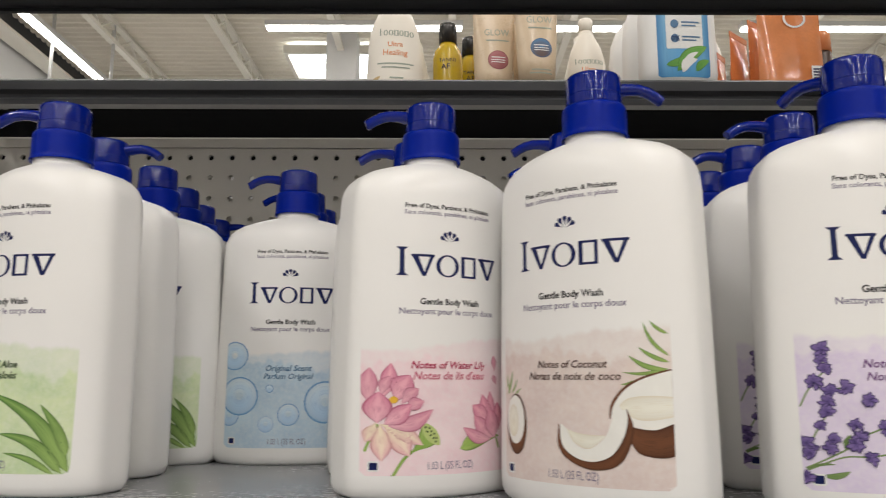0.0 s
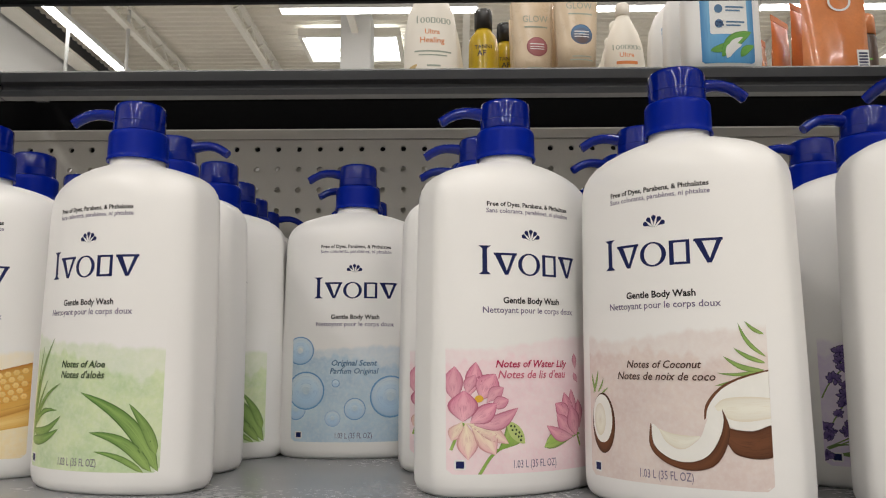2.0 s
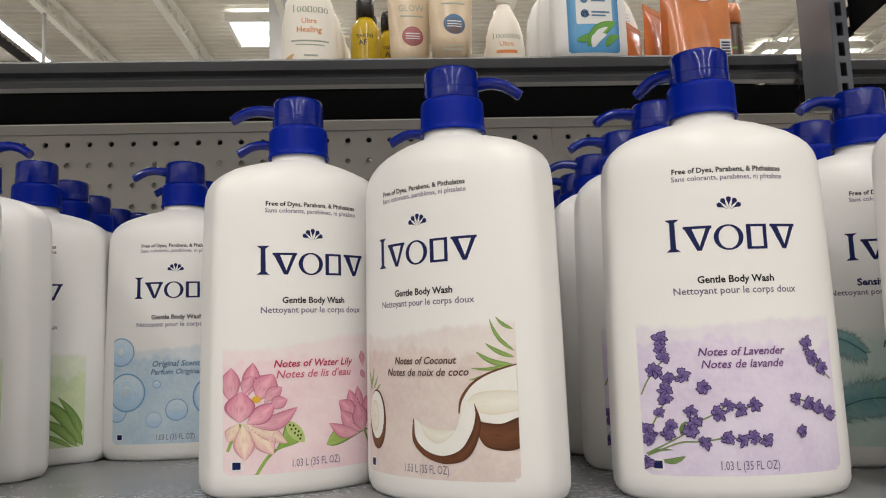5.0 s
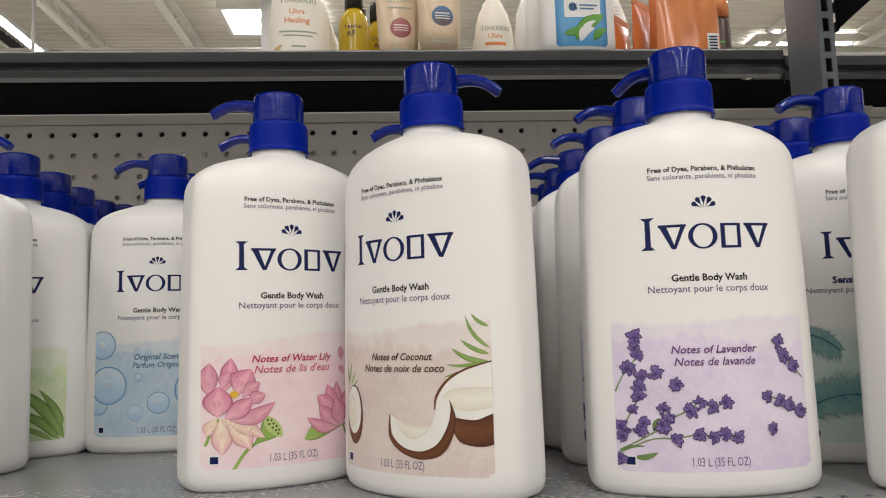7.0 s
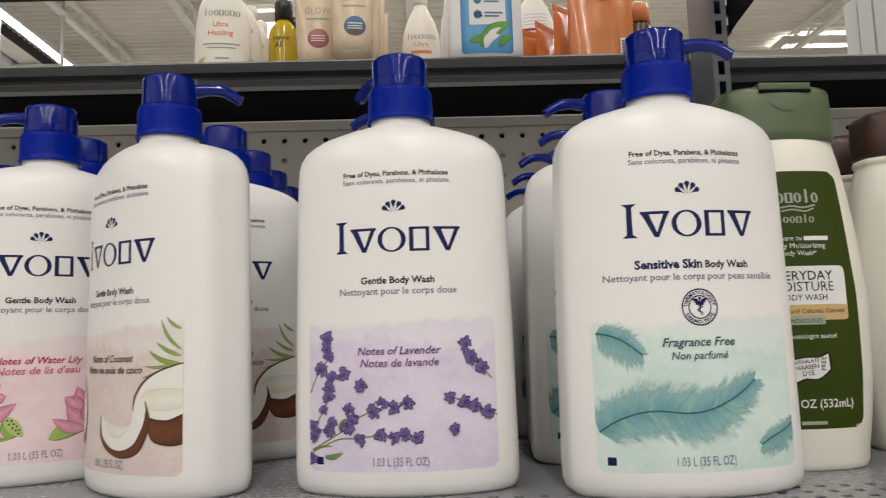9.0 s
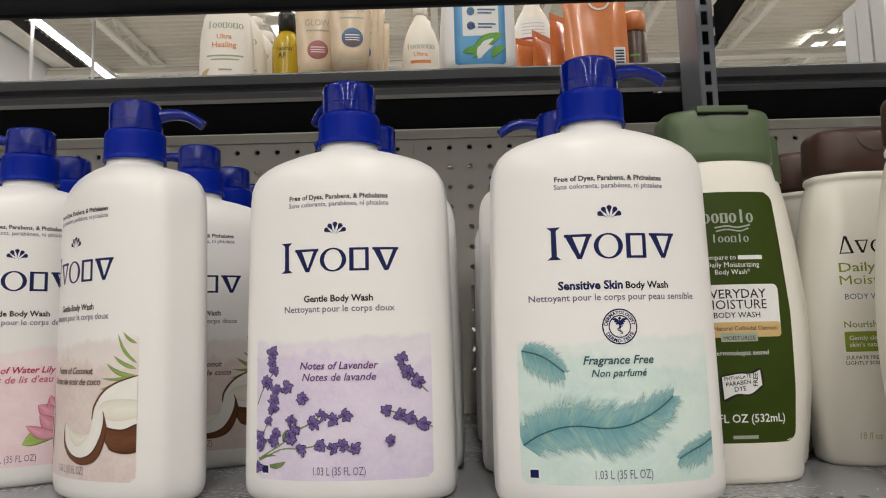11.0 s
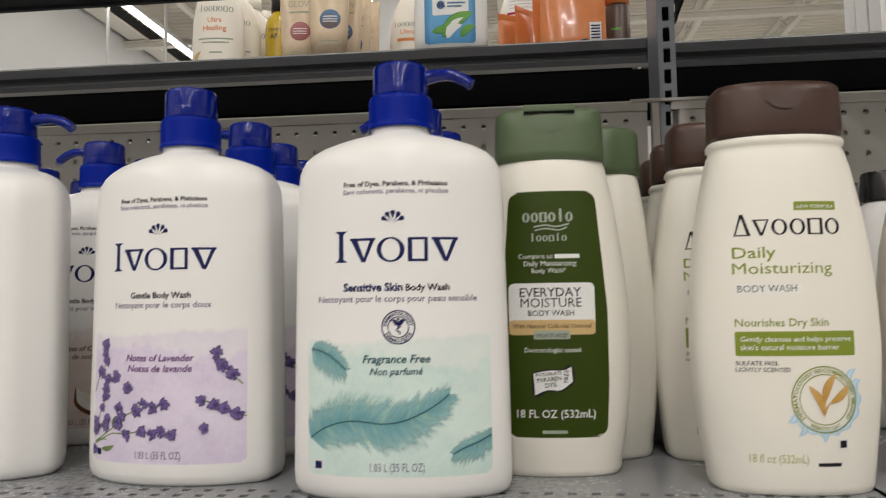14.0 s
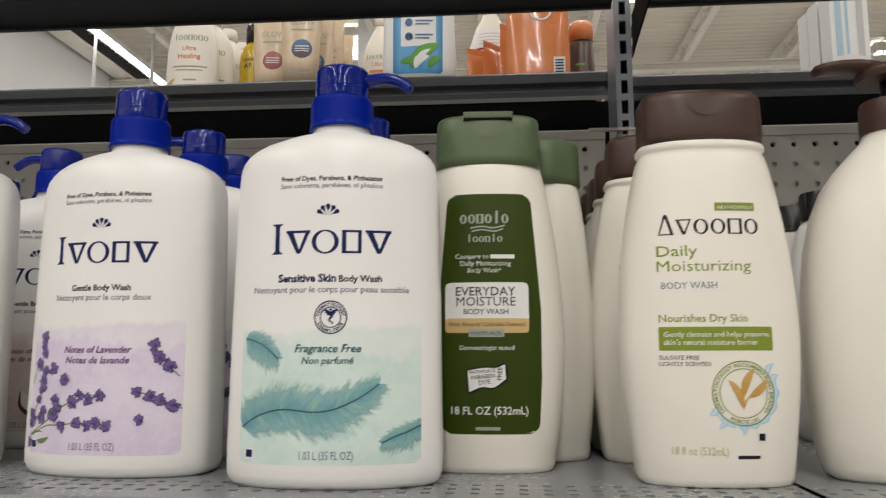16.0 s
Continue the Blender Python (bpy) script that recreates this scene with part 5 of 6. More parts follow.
TAPERED = Form([
    (0.0, 0.0340, 0.0218, 0.25, 3.4), (0.001, 0.0354, 0.0230, 0.25, 3.3), (0.004, 0.0368, 0.0240, 0.25, 3.2), (0.0120, 0.0376, 0.0244, 0.25, 3.2), (0.0128, 0.0380, 0.0246, 0.25, 3.2),
    (0.030, 0.0406, 0.0254, 0.25, 3.2), (0.050, 0.0430, 0.0262, 0.25, 3.2), (0.074, 0.0440, 0.0265, 0.25, 3.2), (0.095, 0.0432, 0.0263, 0.25, 3.2), (0.124, 0.0402, 0.0254, 0.25, 3.2),
    (0.140, 0.0379, 0.0246, 0.25, 3.2), (0.160, 0.0345, 0.0232, 0.25, 3.2), (0.172, 0.0319, 0.0220, 0.25, 3.2), (0.1755, 0.0308, 0.0212, 0.25, 3.2), (0.1768, 0.0295, 0.020, 0.25, 3.2)])
GREEN_CAP = Form([
    (0.1745, 0.0306, 0.0211, 0.22, 4.4), (0.1748, 0.0313, 0.0217, 0.22, 4.8), (0.180, 0.0313, 0.0217, 0.22, 4.8), (0.195, 0.0308, 0.0213, 0.22, 4.8), (0.2018, 0.0305, 0.0209, 0.22, 4.8),
    (0.2038, 0.0298, 0.0202, 0.22, 4.6), (0.2051, 0.0284, 0.0190, 0.22, 4.2), (0.2057, 0.0262, 0.0170, 0.2, 4), (0.2059, 0.018, 0.012, 0.2, 3), (0.2060, 0.008, 0.005, 0.1, 2.4)])


def make_green_label():
    ob = thing("flip_cap_bottle", "cream body wash bottle with sage green cap, olive label", "body wash bottle", "green-capped body wash bottles")
    F, L = TAPERED, LIFT
    part("body", TAPERED.mesh("body"), m_cream, ob)
    cap = part("cap", GREEN_CAP.mesh("cap"), m_cap_green, ob, "sage green plastic flip cap")
    part("cap_tab", box_mesh("cap_tab", -0.0145, 0.0145, -0.0207, -0.004, 0.2027, 0.2066, 0.0008), m_cap_green, cap)
    # A near-black bar paints the shade in the slot under the tab.
    part("cap_slot", box_mesh("cap_slot", -0.0143, 0.0143, -0.0214, -0.0190, 0.2012, 0.2026, 0.0003), m_shadow, cap)
    lean(Print(0.06, 0).ring(0, 0.1990, 0.0095, 0.0085, 0.0, 20, 180, 360).lay("thumb_rest", GREEN_CAP, 0.0002, m_cap_green, cap), 0.1990, 0.025)

    def half_at(v):
        w = float(np.interp(v, [0.0216, 0.05, 0.09, 0.1566], [0.0272, 0.0288, 0.0290, 0.0238]))
        e, r = min(v - 0.0215, 0.1568 - v), 0.006
        return w - (r - math.sqrt(max(0.0, r * r - (r - e) ** 2)) if e < r else 0)

    lab = Print(0.06, 0).field(0.0216, 0.1566, half_at, 18, 60).lay("label", F, L, m_dark_olive, ob, "deep olive green label")
    plain_marks(-0.0170, 0.0115, 0.1392, 0.1466, "oonobo", 0.0014, F, L * 2, m_silver, lab)
    plain_marks(-0.0130, 0.0078, 0.1284, 0.1330, "boonbo", 0.0009, F, L * 2, m_silver, lab)
    mk = Print(0.06, 0)
    mk.stroke(curve_through([(-0.0105, 0.1366), (-0.004, 0.1375), (0.002, 0.1366), (0.0090, 0.1380)]), 0.0009).stroke(curve_through([(-0.0100, 0.1346), (-0.004, 0.1356), (0.003, 0.1346), (0.0080, 0.1362)]), 0.0008)
    mk.lay("underline", F, L * 2, m_silver, lab)
    lettering("Compare to", -0.0193, -0.0005, 0.1190, F, L * 2, m_paper, lab)
    Print(0.06, 0).rect(0.0006, 0.1189, 0.0142, 0.1212, 0, 4, 1).lay("word_bar", F, L * 2, m_paper, lab)
    lettering("Daily Moisturizing", -0.0164, 0.0122, 0.1149, F, L * 2, m_paper, lab)
    lettering("Body Wash*", -0.0122, 0.0067, 0.1110, F, L * 2, m_paper, lab)
    Print(0.06, 0).rect(-0.0251, 0.0771, 0.0219, 0.1054, 0.0028).lay("white_panel", F, L * 2, m_paper, lab)
    Print(0.06, 0).rect(-0.0251, 0.0771, 0.0219, 0.0852, 0.0020).lay("tan_panel", F, L * 3, m_tan, lab)
    lettering("EVERYDAY", -0.0190, 0.0145, 0.0980, F, L * 3, m_black, lab, bold=0.007)
    lettering("MOISTURE", -0.0187, 0.0145, 0.0922, F, L * 3, m_black, lab, bold=0.007)
    lettering("BODY WASH", -0.0146, 0.0103, 0.0875, F, L * 3, m_black, lab, bold=0.007)
    lettering("With Natural Colloidal Oatmeal", -0.0232, 0.0196, 0.0808, F, L * 4, m_brown, lab, bold=0.007)
    Print(0.06, 0).rect(-0.0118, 0.0748, 0.0079, 0.0795, 0.0003).lay("grey_panel", F, L * 5, m_silver, lab)
    lettering("MOISTURIZE", -0.0104, 0.0066, 0.0757, F, L * 6, m_black, lab, bold=0.010)
    lettering("Dermatologist tested", -0.0169, 0.0135, 0.0677, F, L * 2, m_paper, lab)
    flag = Print(0.06, 0)
    flag.between(curve_through([(-0.0126, 0.0562), (-0.004, 0.0578), (0.003, 0.0578), (0.0080, 0.0597)]), curve_through([(-0.0118, 0.0445), (-0.005, 0.0473), (0.002, 0.0472), (0.0086, 0.0518)]))
    rim = curve_through([(-0.0126, 0.0562), (-0.004, 0.0578), (0.003, 0.0578), (0.0080, 0.0597), (0.0086, 0.0518), (0.002, 0.0472), (-0.005, 0.0473), (-0.0118, 0.0445), (-0.0126, 0.0562)])
    Print(0.06, 0).stroke(rim, 0.0016).lay("flag_rim", F, L * 1.8, m_black, lab)
    flag.lay("flag_panel", F, L * 2, m_paper, lab)
    lettering("PHTHALATE", -0.0113, 0.0030, 0.0543, F, L * 3, m_black, lab, bold=0.010, turn=6)
    lettering("PARABEN", -0.0105, 0.0026, 0.0513, F, L * 3, m_black, lab, bold=0.010, turn=6)
    lettering("DYE", -0.0062, 0.0000, 0.0485, F, L * 3, m_black, lab, bold=0.010, turn=6)
    lettering("FREE", 0.0062, 0.0132, 0.0512, F, L * 3, m_black, lab, bold=0.010, turn=88)
    lettering("18 FL OZ (532mL)", -0.0218, 0.0208, 0.0324, F, L * 2, m_paper, lab, bold=0.01, tall=0.0043)
    Print(0.06, 0).rect(-0.0083, 0.0238, 0.0051, 0.0256, 0, 6, 1).lay("number_bar", F, L * 2, m_silver, lab)
    return ob


set_copies(make_green_label(), [(0.4190, 0.4020, 2), (0.4510, 0.4650, -58), (0.4530, 0.5330, -62), (0.4540, 0.6200, -60)])

# ---- the cream pump bottle and the dark-capped ones behind it ----
BIG = Form([
    (0.0, 0.0430, 0.0270, 0.3, 3.4), (0.002, 0.0465, 0.0295, 0.3, 3.4), (0.007, 0.0490, 0.0315, 0.3, 3.4), (0.02, 0.0510, 0.0325, 0.3, 3.4), (0.045, 0.0530, 0.0332, 0.3, 3.4), (0.073, 0.0538, 0.0335, 0.3, 3.4),
    (0.10, 0.0527, 0.0332, 0.3, 3.4), (0.12, 0.0505, 0.0325, 0.3, 3.4), (0.14, 0.0462, 0.0310, 0.3, 3.2), (0.155, 0.0400, 0.0285, 0.28, 3), (0.166, 0.0325, 0.0250, 0.2, 2.8), (0.176, 0.0235, 0.0205, 0.1, 2.4),
    (0.182, 0.0175, 0.0170, 0, 2), (0.186, 0.0160, 0.0160, 0, 2), (0.189, 0.0158, 0.0158, 0, 2)])


def make_big():
    ob = thing("pump_bottle", "large cream plastic pump bottle with dark brown flat pump", "body lotion bottle")
    part("body", BIG.mesh("body"), m_cream, ob)
    part("collar", turned("collar", [(0.0150, 0.186), (0.0172, 0.1862), (0.0173, 0.188), (0.0168, 0.2020), (0.0160, 0.2045), (0.012, 0.2055)], 64, 1, (0.1885, 0.2015), 0.0003), m_cap_brown, ob, "ribbed dark brown collar", auto=50)
    part("stem", turned("stem", [(0.0050, 0.205), (0.0050, 0.218)], 24), m_black, ob)
    head = part("pump_head", turned("pump_head", [(0.008, 0.2165), (0.0165, 0.2170), (0.0180, 0.2195), (0.0175, 0.2225), (0.0150, 0.2240), (0.003, 0.2245)], 40), m_cap_brown, ob, "dark brown pump head", auto=50)
    part("nozzle", tube("nozzle", [(0.008, 0.2235, 1.2), (0.018, 0.2252, 1.15), (0.027, 0.2257, 1.0), (0.035, 0.2250, 0.9), (0.0400, 0.2238, 0.8), (0.0410, 0.2234, 0.5)], 0.0085, 0.0036), m_cap_brown, head)
    head.rotation_euler = (0, 0, radians(186))
    lab = Print(0.06, 0).rect(-0.020, 0.055, 0.030, 0.062, 0.0005).lay("green_panel", BIG, LIFT, m_olive, ob)
    plain_marks(-0.020, 0.030, 0.106, 0.116, "AVoono", 0.0014, BIG, LIFT, m_black, lab)
    return ob


big = make_big()
big.matrix_basis = at(0.6455, 0.3800, 0, -6)


def make_dark_cap():
    ob = thing("lotion_bottle", "slim white lotion bottle with black ribbed cap", "lotion bottle", "slim black-capped bottles")
    part("body", Form([(0.0, 0.024, 0.017, 0.2, 2.8), (0.003, 0.027, 0.0195, 0.2, 2.8), (0.02, 0.029, 0.0205, 0.2, 2.8), (0.10, 0.0285, 0.0205, 0.2, 2.8), (0.14, 0.026, 0.019, 0.2, 2.6), (0.16, 0.021, 0.017, 0.1, 2.3),
                       (0.166, 0.0175, 0.0165, 0, 2), (0.168, 0.0155, 0.0155, 0, 2)], 48).mesh("body"), m_white, ob)
    part("cap", turned("cap", [(0.0150, 0.1682), (0.0172, 0.1685), (0.0172, 0.1885), (0.0163, 0.1905), (0.012, 0.1910)], 64, 1, (0.169, 0.189), 0.0004), m_black_gloss, ob, "black ribbed screw cap", auto=50)
    return ob


m_black_gloss = surface("black_gloss_plastic", (0.018, 0.017, 0.017), 0.22, vary=0.1, coarse=40, fine=600, bump=0.05)
set_copies(make_dark_cap(), [(0.6780, 0.5650, 0), (0.7020, 0.5180, 4), (0.6760, 0.6250, 2)])

# ---- goods on the far shelf ----
FT = FAR_TOP + 0.0012
m_lotion = surface("ivory_lotion_plastic", (0.82, 0.77, 0.68), 0.38, vary=0.015, coarse=20, fine=600, bump=0.03)
m_orange_ink = ink("orange_ink", (0.78, 0.28, 0.10))
m_yellow = surface("amber_yellow_oil", (0.52, 0.36, 0.015), 0.18, vary=0.08, coarse=30, fine=500, bump=0.01)
m_tube = surface("champagne_tube_plastic", (0.66, 0.52, 0.36), 0.28, vary=0.06, coarse=30, fine=500, bump=0.02)
m_tube_cap = surface("pale_gold_cap_plastic", (0.60, 0.47, 0.32), 0.3, vary=0.05, coarse=30, fine=500, bump=0.02)
m_orange_foil = surface("copper_orange_foil", (0.66, 0.22, 0.07), 0.2, vary=0.14, coarse=26, fine=300, bump=0.08, coat=0.4)
m_dark_brown_print = surface("dark_bronze_plastic", (0.060, 0.030, 0.018), 0.3, vary=0.1, coarse=30, fine=500, bump=0.02)
m_sky = streaked("label_water_print", (0.08, 0.32, 0.62), (0.30, 0.56, 0.74), (0.05, 0.20, 0.46))
m_leaf_print = streaked("label_leaf_print", (0.10, 0.30, 0.05), (0.22, 0.48, 0.10), (0.05, 0.16, 0.03))
m_wine = ink("wine_red_ink", (0.36, 0.03, 0.07))
m_pale_blue = ink("pale_blue_print", (0.44, 0.60, 0.72))
m_blue_dot = streaked("blue_seal_print", (0.12, 0.07, 0.05), (0.10, 0.26, 0.48), (0.05, 0.13, 0.28))
m_rose_dot = streaked("rose_seal_print", (0.30, 0.10, 0.10), (0.52, 0.20, 0.22), (0.24, 0.07, 0.08))


def facing(ob, x, y, turn=0.0, z=FT):
    ob.matrix_basis = at(x, y, z, turn)
    return ob


def bars(form, lift, material, parent, rows, name="print_bar"):
    """Lines of print too small to read."""
    for u0, u1, v, h in rows:
        Print(0.2, -1).rect(u0, v, u1, v + h, 0, 6, 1).lay(name, form, lift, material, parent)


def make_lotion():
    F = Form([(0.0, 0.034, 0.02, 0.25, 2.8), (0.003, 0.038, 0.023, 0.25, 2.8), (0.02, 0.0405, 0.0245, 0.25, 2.8), (0.08, 0.0410, 0.025, 0.25, 2.8), (0.12, 0.0395, 0.0245, 0.25, 2.8), (0.15, 0.0345, 0.023, 0.25, 2.6),
              (0.17, 0.026, 0.019, 0.2, 2.4), (0.180, 0.016, 0.015, 0, 2), (0.186, 0.014, 0.014, 0, 2)], 48)
    ob = thing("lotion_bottle", "ivory plastic lotion bottle with grey and orange print", "lotion bottle", "ivory lotion bottles")
    part("body", F.mesh("body"), m_lotion, ob)
    part("cap", turned("cap", [(0.0145, 0.1862), (0.0155, 0.1865), (0.0152, 0.205), (0.013, 0.207)], 32), m_lotion, ob)
    plain_marks(-0.026, 0.028, 0.1290, 0.1410, "boonono", 0.0018, F, 0.0004, m_silver, ob)
    lettering("Ultra", -0.011, 0.011, 0.1120, F, 0.0004, m_orange_ink, ob, bold=0.010)
    lettering("Healing", -0.018, 0.018, 0.0985, F, 0.0004, m_orange_ink, ob, bold=0.010)
    bars(F, 0.0004, m_silver, ob, [(-0.026, 0.028, 0.084, 0.0024), (-0.020, 0.022, 0.0785, 0.0018), (-0.008, 0.012, 0.062, 0.0025)])
    Print(0.06, 0).leaf((-0.030, 0.048), (-0.022, 0.066), 0.008, 0.2).lay("flower_print", F, 0.0004, m_tan, ob)
    return ob


lotion = facing(make_lotion(), -0.0735, 1.105, 6)
for k in range(1, 4):
    copy_thing(lotion, at(-0.072 + 0.004 * k, 1.105 + 0.062 * k, FT, 4))


def make_small_lotion():
    F = Form([(0.0, 0.027, 0.019, 0.2, 2.6), (0.003, 0.030, 0.0215, 0.2, 2.6), (0.03, 0.0315, 0.0225, 0.2, 2.6), (0.09, 0.0315, 0.0225, 0.2, 2.6), (0.12, 0.0285, 0.021, 0.2, 2.5), (0.140, 0.0230, 0.018, 0.2, 2.4), (0.157, 0.0150, 0.014, 0.1, 2.2),
              (0.165, 0.0112, 0.0112, 0, 2), (0.169, 0.0104, 0.0104, 0, 2)], 48)
    ob = thing("lotion_bottle", "small ivory lotion bottle with tapering neck and pale cap", "lotion bottle", "small ivory lotion bottles")
    part("body", F.mesh("body"), m_lotion, ob)
    part("cap", turned("cap", [(0.0106, 0.1692), (0.0118, 0.1695), (0.0114, 0.187), (0.009, 0.190)], 32), m_lotion, ob)
    plain_marks(-0.023, 0.023, 0.1080, 0.1175, "boonono", 0.0014, F, 0.0004, m_silver, ob)
    lettering("Ultra", -0.011, 0.011, 0.0955, F, 0.0004, m_orange_ink, ob, bold=0.008)
    bars(F, 0.0004, m_orange_ink, ob, [(-0.016, 0.016, 0.084, 0.005)])
    return ob


small = facing(make_small_lotion(), 0.2250, 1.1550, 0)
copy_thing(small, at(0.2290, 1.2200, FT, 6))
copy_thing(small, at(0.2330, 1.2850, FT, -4))


def make_oil():
    F = Form([(0.0, 0.020, 0.0185, 0.05, 2.2), (0.003, 0.0225, 0.021, 0.05, 2.2), (0.02, 0.0235, 0.022, 0.05, 2.2), (0.126, 0.0235, 0.022, 0.05, 2.2), (0.138, 0.0215, 0.0205, 0.05, 2.1), (0.147, 0.0150, 0.0148, 0, 2), (0.152, 0.0125, 0.0125, 0, 2)], 40)
    ob = thing("oil_bottle", "amber yellow oil bottle with a glossy black cap", "oil bottle", "yellow oil bottles")
    part("body", F.mesh("body"), m_yellow, ob)
    part("cap", turned("cap", [(0.0125, 0.1522), (0.0142, 0.1524), (0.0142, 0.1800), (0.0132, 0.1845), (0.006, 0.1855)], 32), m_black_gloss, ob, "glossy black cap")
    lettering("TANNI", -0.010, 0.016, 0.1150, F, 0.0004, m_black, ob, bold=0.006)
    lettering("AF", -0.006, 0.008, 0.1030, F, 0.0004, m_black, ob, bold=0.006)
    return ob


oil = facing(make_oil(), 0.0070, 1.1640, -12)
copy_thing(oil, at(0.0450, 1.2150, FT, -6))
copy_thing(oil, at(0.0100, 1.2300, FT, 4))


def make_tube(dot, label):
    F = Form([(0.022, 0.0245, 0.0195, 0.1, 2.3), (0.06, 0.0270, 0.0175, 0.1, 2.3), (0.10, 0.0290, 0.0125, 0.1, 2.3), (0.14, 0.0305, 0.006, 0.1, 2.4), (0.160, 0.0308, 0.0012, 0.0, 4), (0.170, 0.0308, 0.0010, 0.0, 4)], 48)
    ob = thing("lotion_tube", label, "lotion tube", "champagne lotion tubes")
    part("body", F.mesh("body"), m_tube, ob)
    part("cap", Form([(0.0, 0.0225, 0.0185, 0.1, 2.6), (0.002, 0.0240, 0.0195, 0.1, 2.6), (0.0215, 0.0245, 0.0198, 0.1, 2.6), (0.0218, 0.022, 0.018, 0.1, 2.6)], 40).mesh("cap"), m_tube_cap, ob)
    Print(0.06, 0).disc(0.004, 0.0740, 0.0150).lay("round_seal", F, 0.0004, dot, ob)
    bars(F, 0.0005, m_paper, ob, [(-0.006, 0.014, 0.0775, 0.0015), (-0.006, 0.014, 0.0735, 0.0012), (-0.006, 0.014, 0.0700, 0.0012)])
    lettering("GLOW", -0.015, 0.021, 0.1130, F, 0.0004, m_silver, ob, tall=0.0105)
    bars(F, 0.0004, m_silver, ob, [(-0.013, 0.020, 0.1040, 0.0022), (-0.013, 0.018, 0.036, 0.0016), (-0.010, 0.016, 0.041, 0.0016)])
    return ob


rose = facing(make_tube(m_rose_dot, "champagne lotion tube with a round rose seal standing on its cap"), 0.0730, 1.0560, 4)
blue_tube = facing(make_tube(m_blue_dot, "champagne lotion tube with a round blue seal standing on its cap"), 0.1290, 1.0150, 4)
for k in range(1, 4):
    copy_thing(rose, at(0.0740 + 0.002 * k, 1.0560 + 0.055 * k, FT, 3))
    copy_thing(blue_tube, at(0.1330 + 0.003 * k, 1.0150 + 0.055 * k, FT, -3))


def make_jug():
    F = Form([(0.0, 0.044, 0.024, 0.25, 4), (0.003, 0.048, 0.027, 0.25, 4), (0.02, 0.050, 0.029, 0.25, 4), (0.10, 0.049, 0.029, 0.25, 4), (0.13, 0.046, 0.028, 0.25, 3.6), (0.15, 0.039, 0.025, 0.2, 3), (0.165, 0.028, 0.021, 0.1, 2.4), (0.175, 0.018, 0.018, 0, 2), (0.18, 0.017, 0.017, 0, 2)], 56)
    ob = thing("lotion_jug", "broad white plastic bottle with a blue and green leaf label", "lotion bottle", "leaf-labelled white bottles")
    part("body", F.mesh("body"), m_white, ob)
    part("cap", turned("cap", [(0.0165, 0.1802), (0.0185, 0.1805), (0.018, 0.2), (0.015, 0.202)], 32), m_white, ob)
    lab = Print(0.2, 0).rect(-0.034, 0.010, 0.034, 0.128, 0.004).lay("label", F, 0.0003, m_sky, ob, "blue water label")
    Print(0.2, 0).rect(-0.023, 0.048, 0.025, 0.124, 0.002).lay("white_panel", F, 0.0006, m_paper, lab)
    leaves = Print(0.2, 0).leaf((-0.010, 0.018), (0.030, 0.052), 0.018, 0.1).leaf((-0.024, 0.026), (0.002, 0.038), 0.010, -0.1).leaf((0.014, 0.018), (0.033, 0.034), 0.010, 0.1)
    leaves.lay("leaf_print", F, 0.0008, m_leaf_print, lab)
    Print(0.2, 0).leaf((-0.004, 0.016), (0.016, 0.034), 0.012, 0.2).leaf((0.002, 0.020), (0.018, 0.044), 0.008, 0.2).lay("flower_print", F, 0.001, m_paper, lab)
    for v in (0.060, 0.080, 0.098):
        Print(0.2, 0).disc(-0.012, v + 0.002, 0.0052, 0.0058).lay("round_mark", F, 0.001, m_blue_ink, lab)
        bars(F, 0.001, m_blue_ink, lab, [(-0.003, 0.021, v + 0.003, 0.0022), (-0.003, 0.016, v - 0.0015, 0.0020)])
    lettering("0%", -0.017, -0.006, 0.0585, F, 0.0014, m_navy, lab, bold=0.010)
    return ob


jug = facing(make_jug(), 0.3100, 0.9720, 2)
copy_thing(jug, at(0.3060, 1.0450, FT, 4))
copy_thing(jug, at(0.3030, 1.1200, FT, 0))


def make_red_line():
    F = Form([(0.0, 0.030, 0.020, 0.2, 2.6), (0.003, 0.034, 0.0235, 0.2, 2.6), (0.03, 0.0365, 0.0245, 0.2, 2.6), (0.11, 0.0365, 0.0245, 0.2, 2.6), (0.135, 0.0335, 0.0230, 0.2, 2.5), (0.165, 0.0235, 0.0185, 0.1, 2.3), (0.180, 0.0145, 0.0140, 0, 2), (0.186, 0.0125, 0.0125, 0, 2)], 48)
    ob = thing("lotion_bottle", "pale lotion bottle with a white back label and dark red line", "lotion bottle")
    part("body", F.mesh("body"), m_lotion, ob)
    part("cap", turned("cap", [(0.0128, 0.1862), (0.0140, 0.1865), (0.0135, 0.205), (0.010, 0.207)], 32), m_lotion, ob)
    lab = Print(0.06, 0).rect(-0.024, 0.040, 0.024, 0.158, 0.008).lay("label", F, 0.0003, m_paper, ob)
    Print(0.06, 0).rect(-0.022, 0.1200, 0.022, 0.1240, 0).lay("red_line", F, 0.0006, m_wine, lab)
    bars(F, 0.0006, m_grey_light, lab, [(-0.018, 0.018, 0.130 + 0.0058 * k, 0.0016) for k in range(4)] + [(-0.020, 0.019, 0.086 + 0.0058 * k, 0.0016) for k in range(6)])
    return ob


m_grey_light = ink("light_grey_print", (0.56, 0.55, 0.54))
facing(make_red_line(), 0.4060, 1.1630, -3)


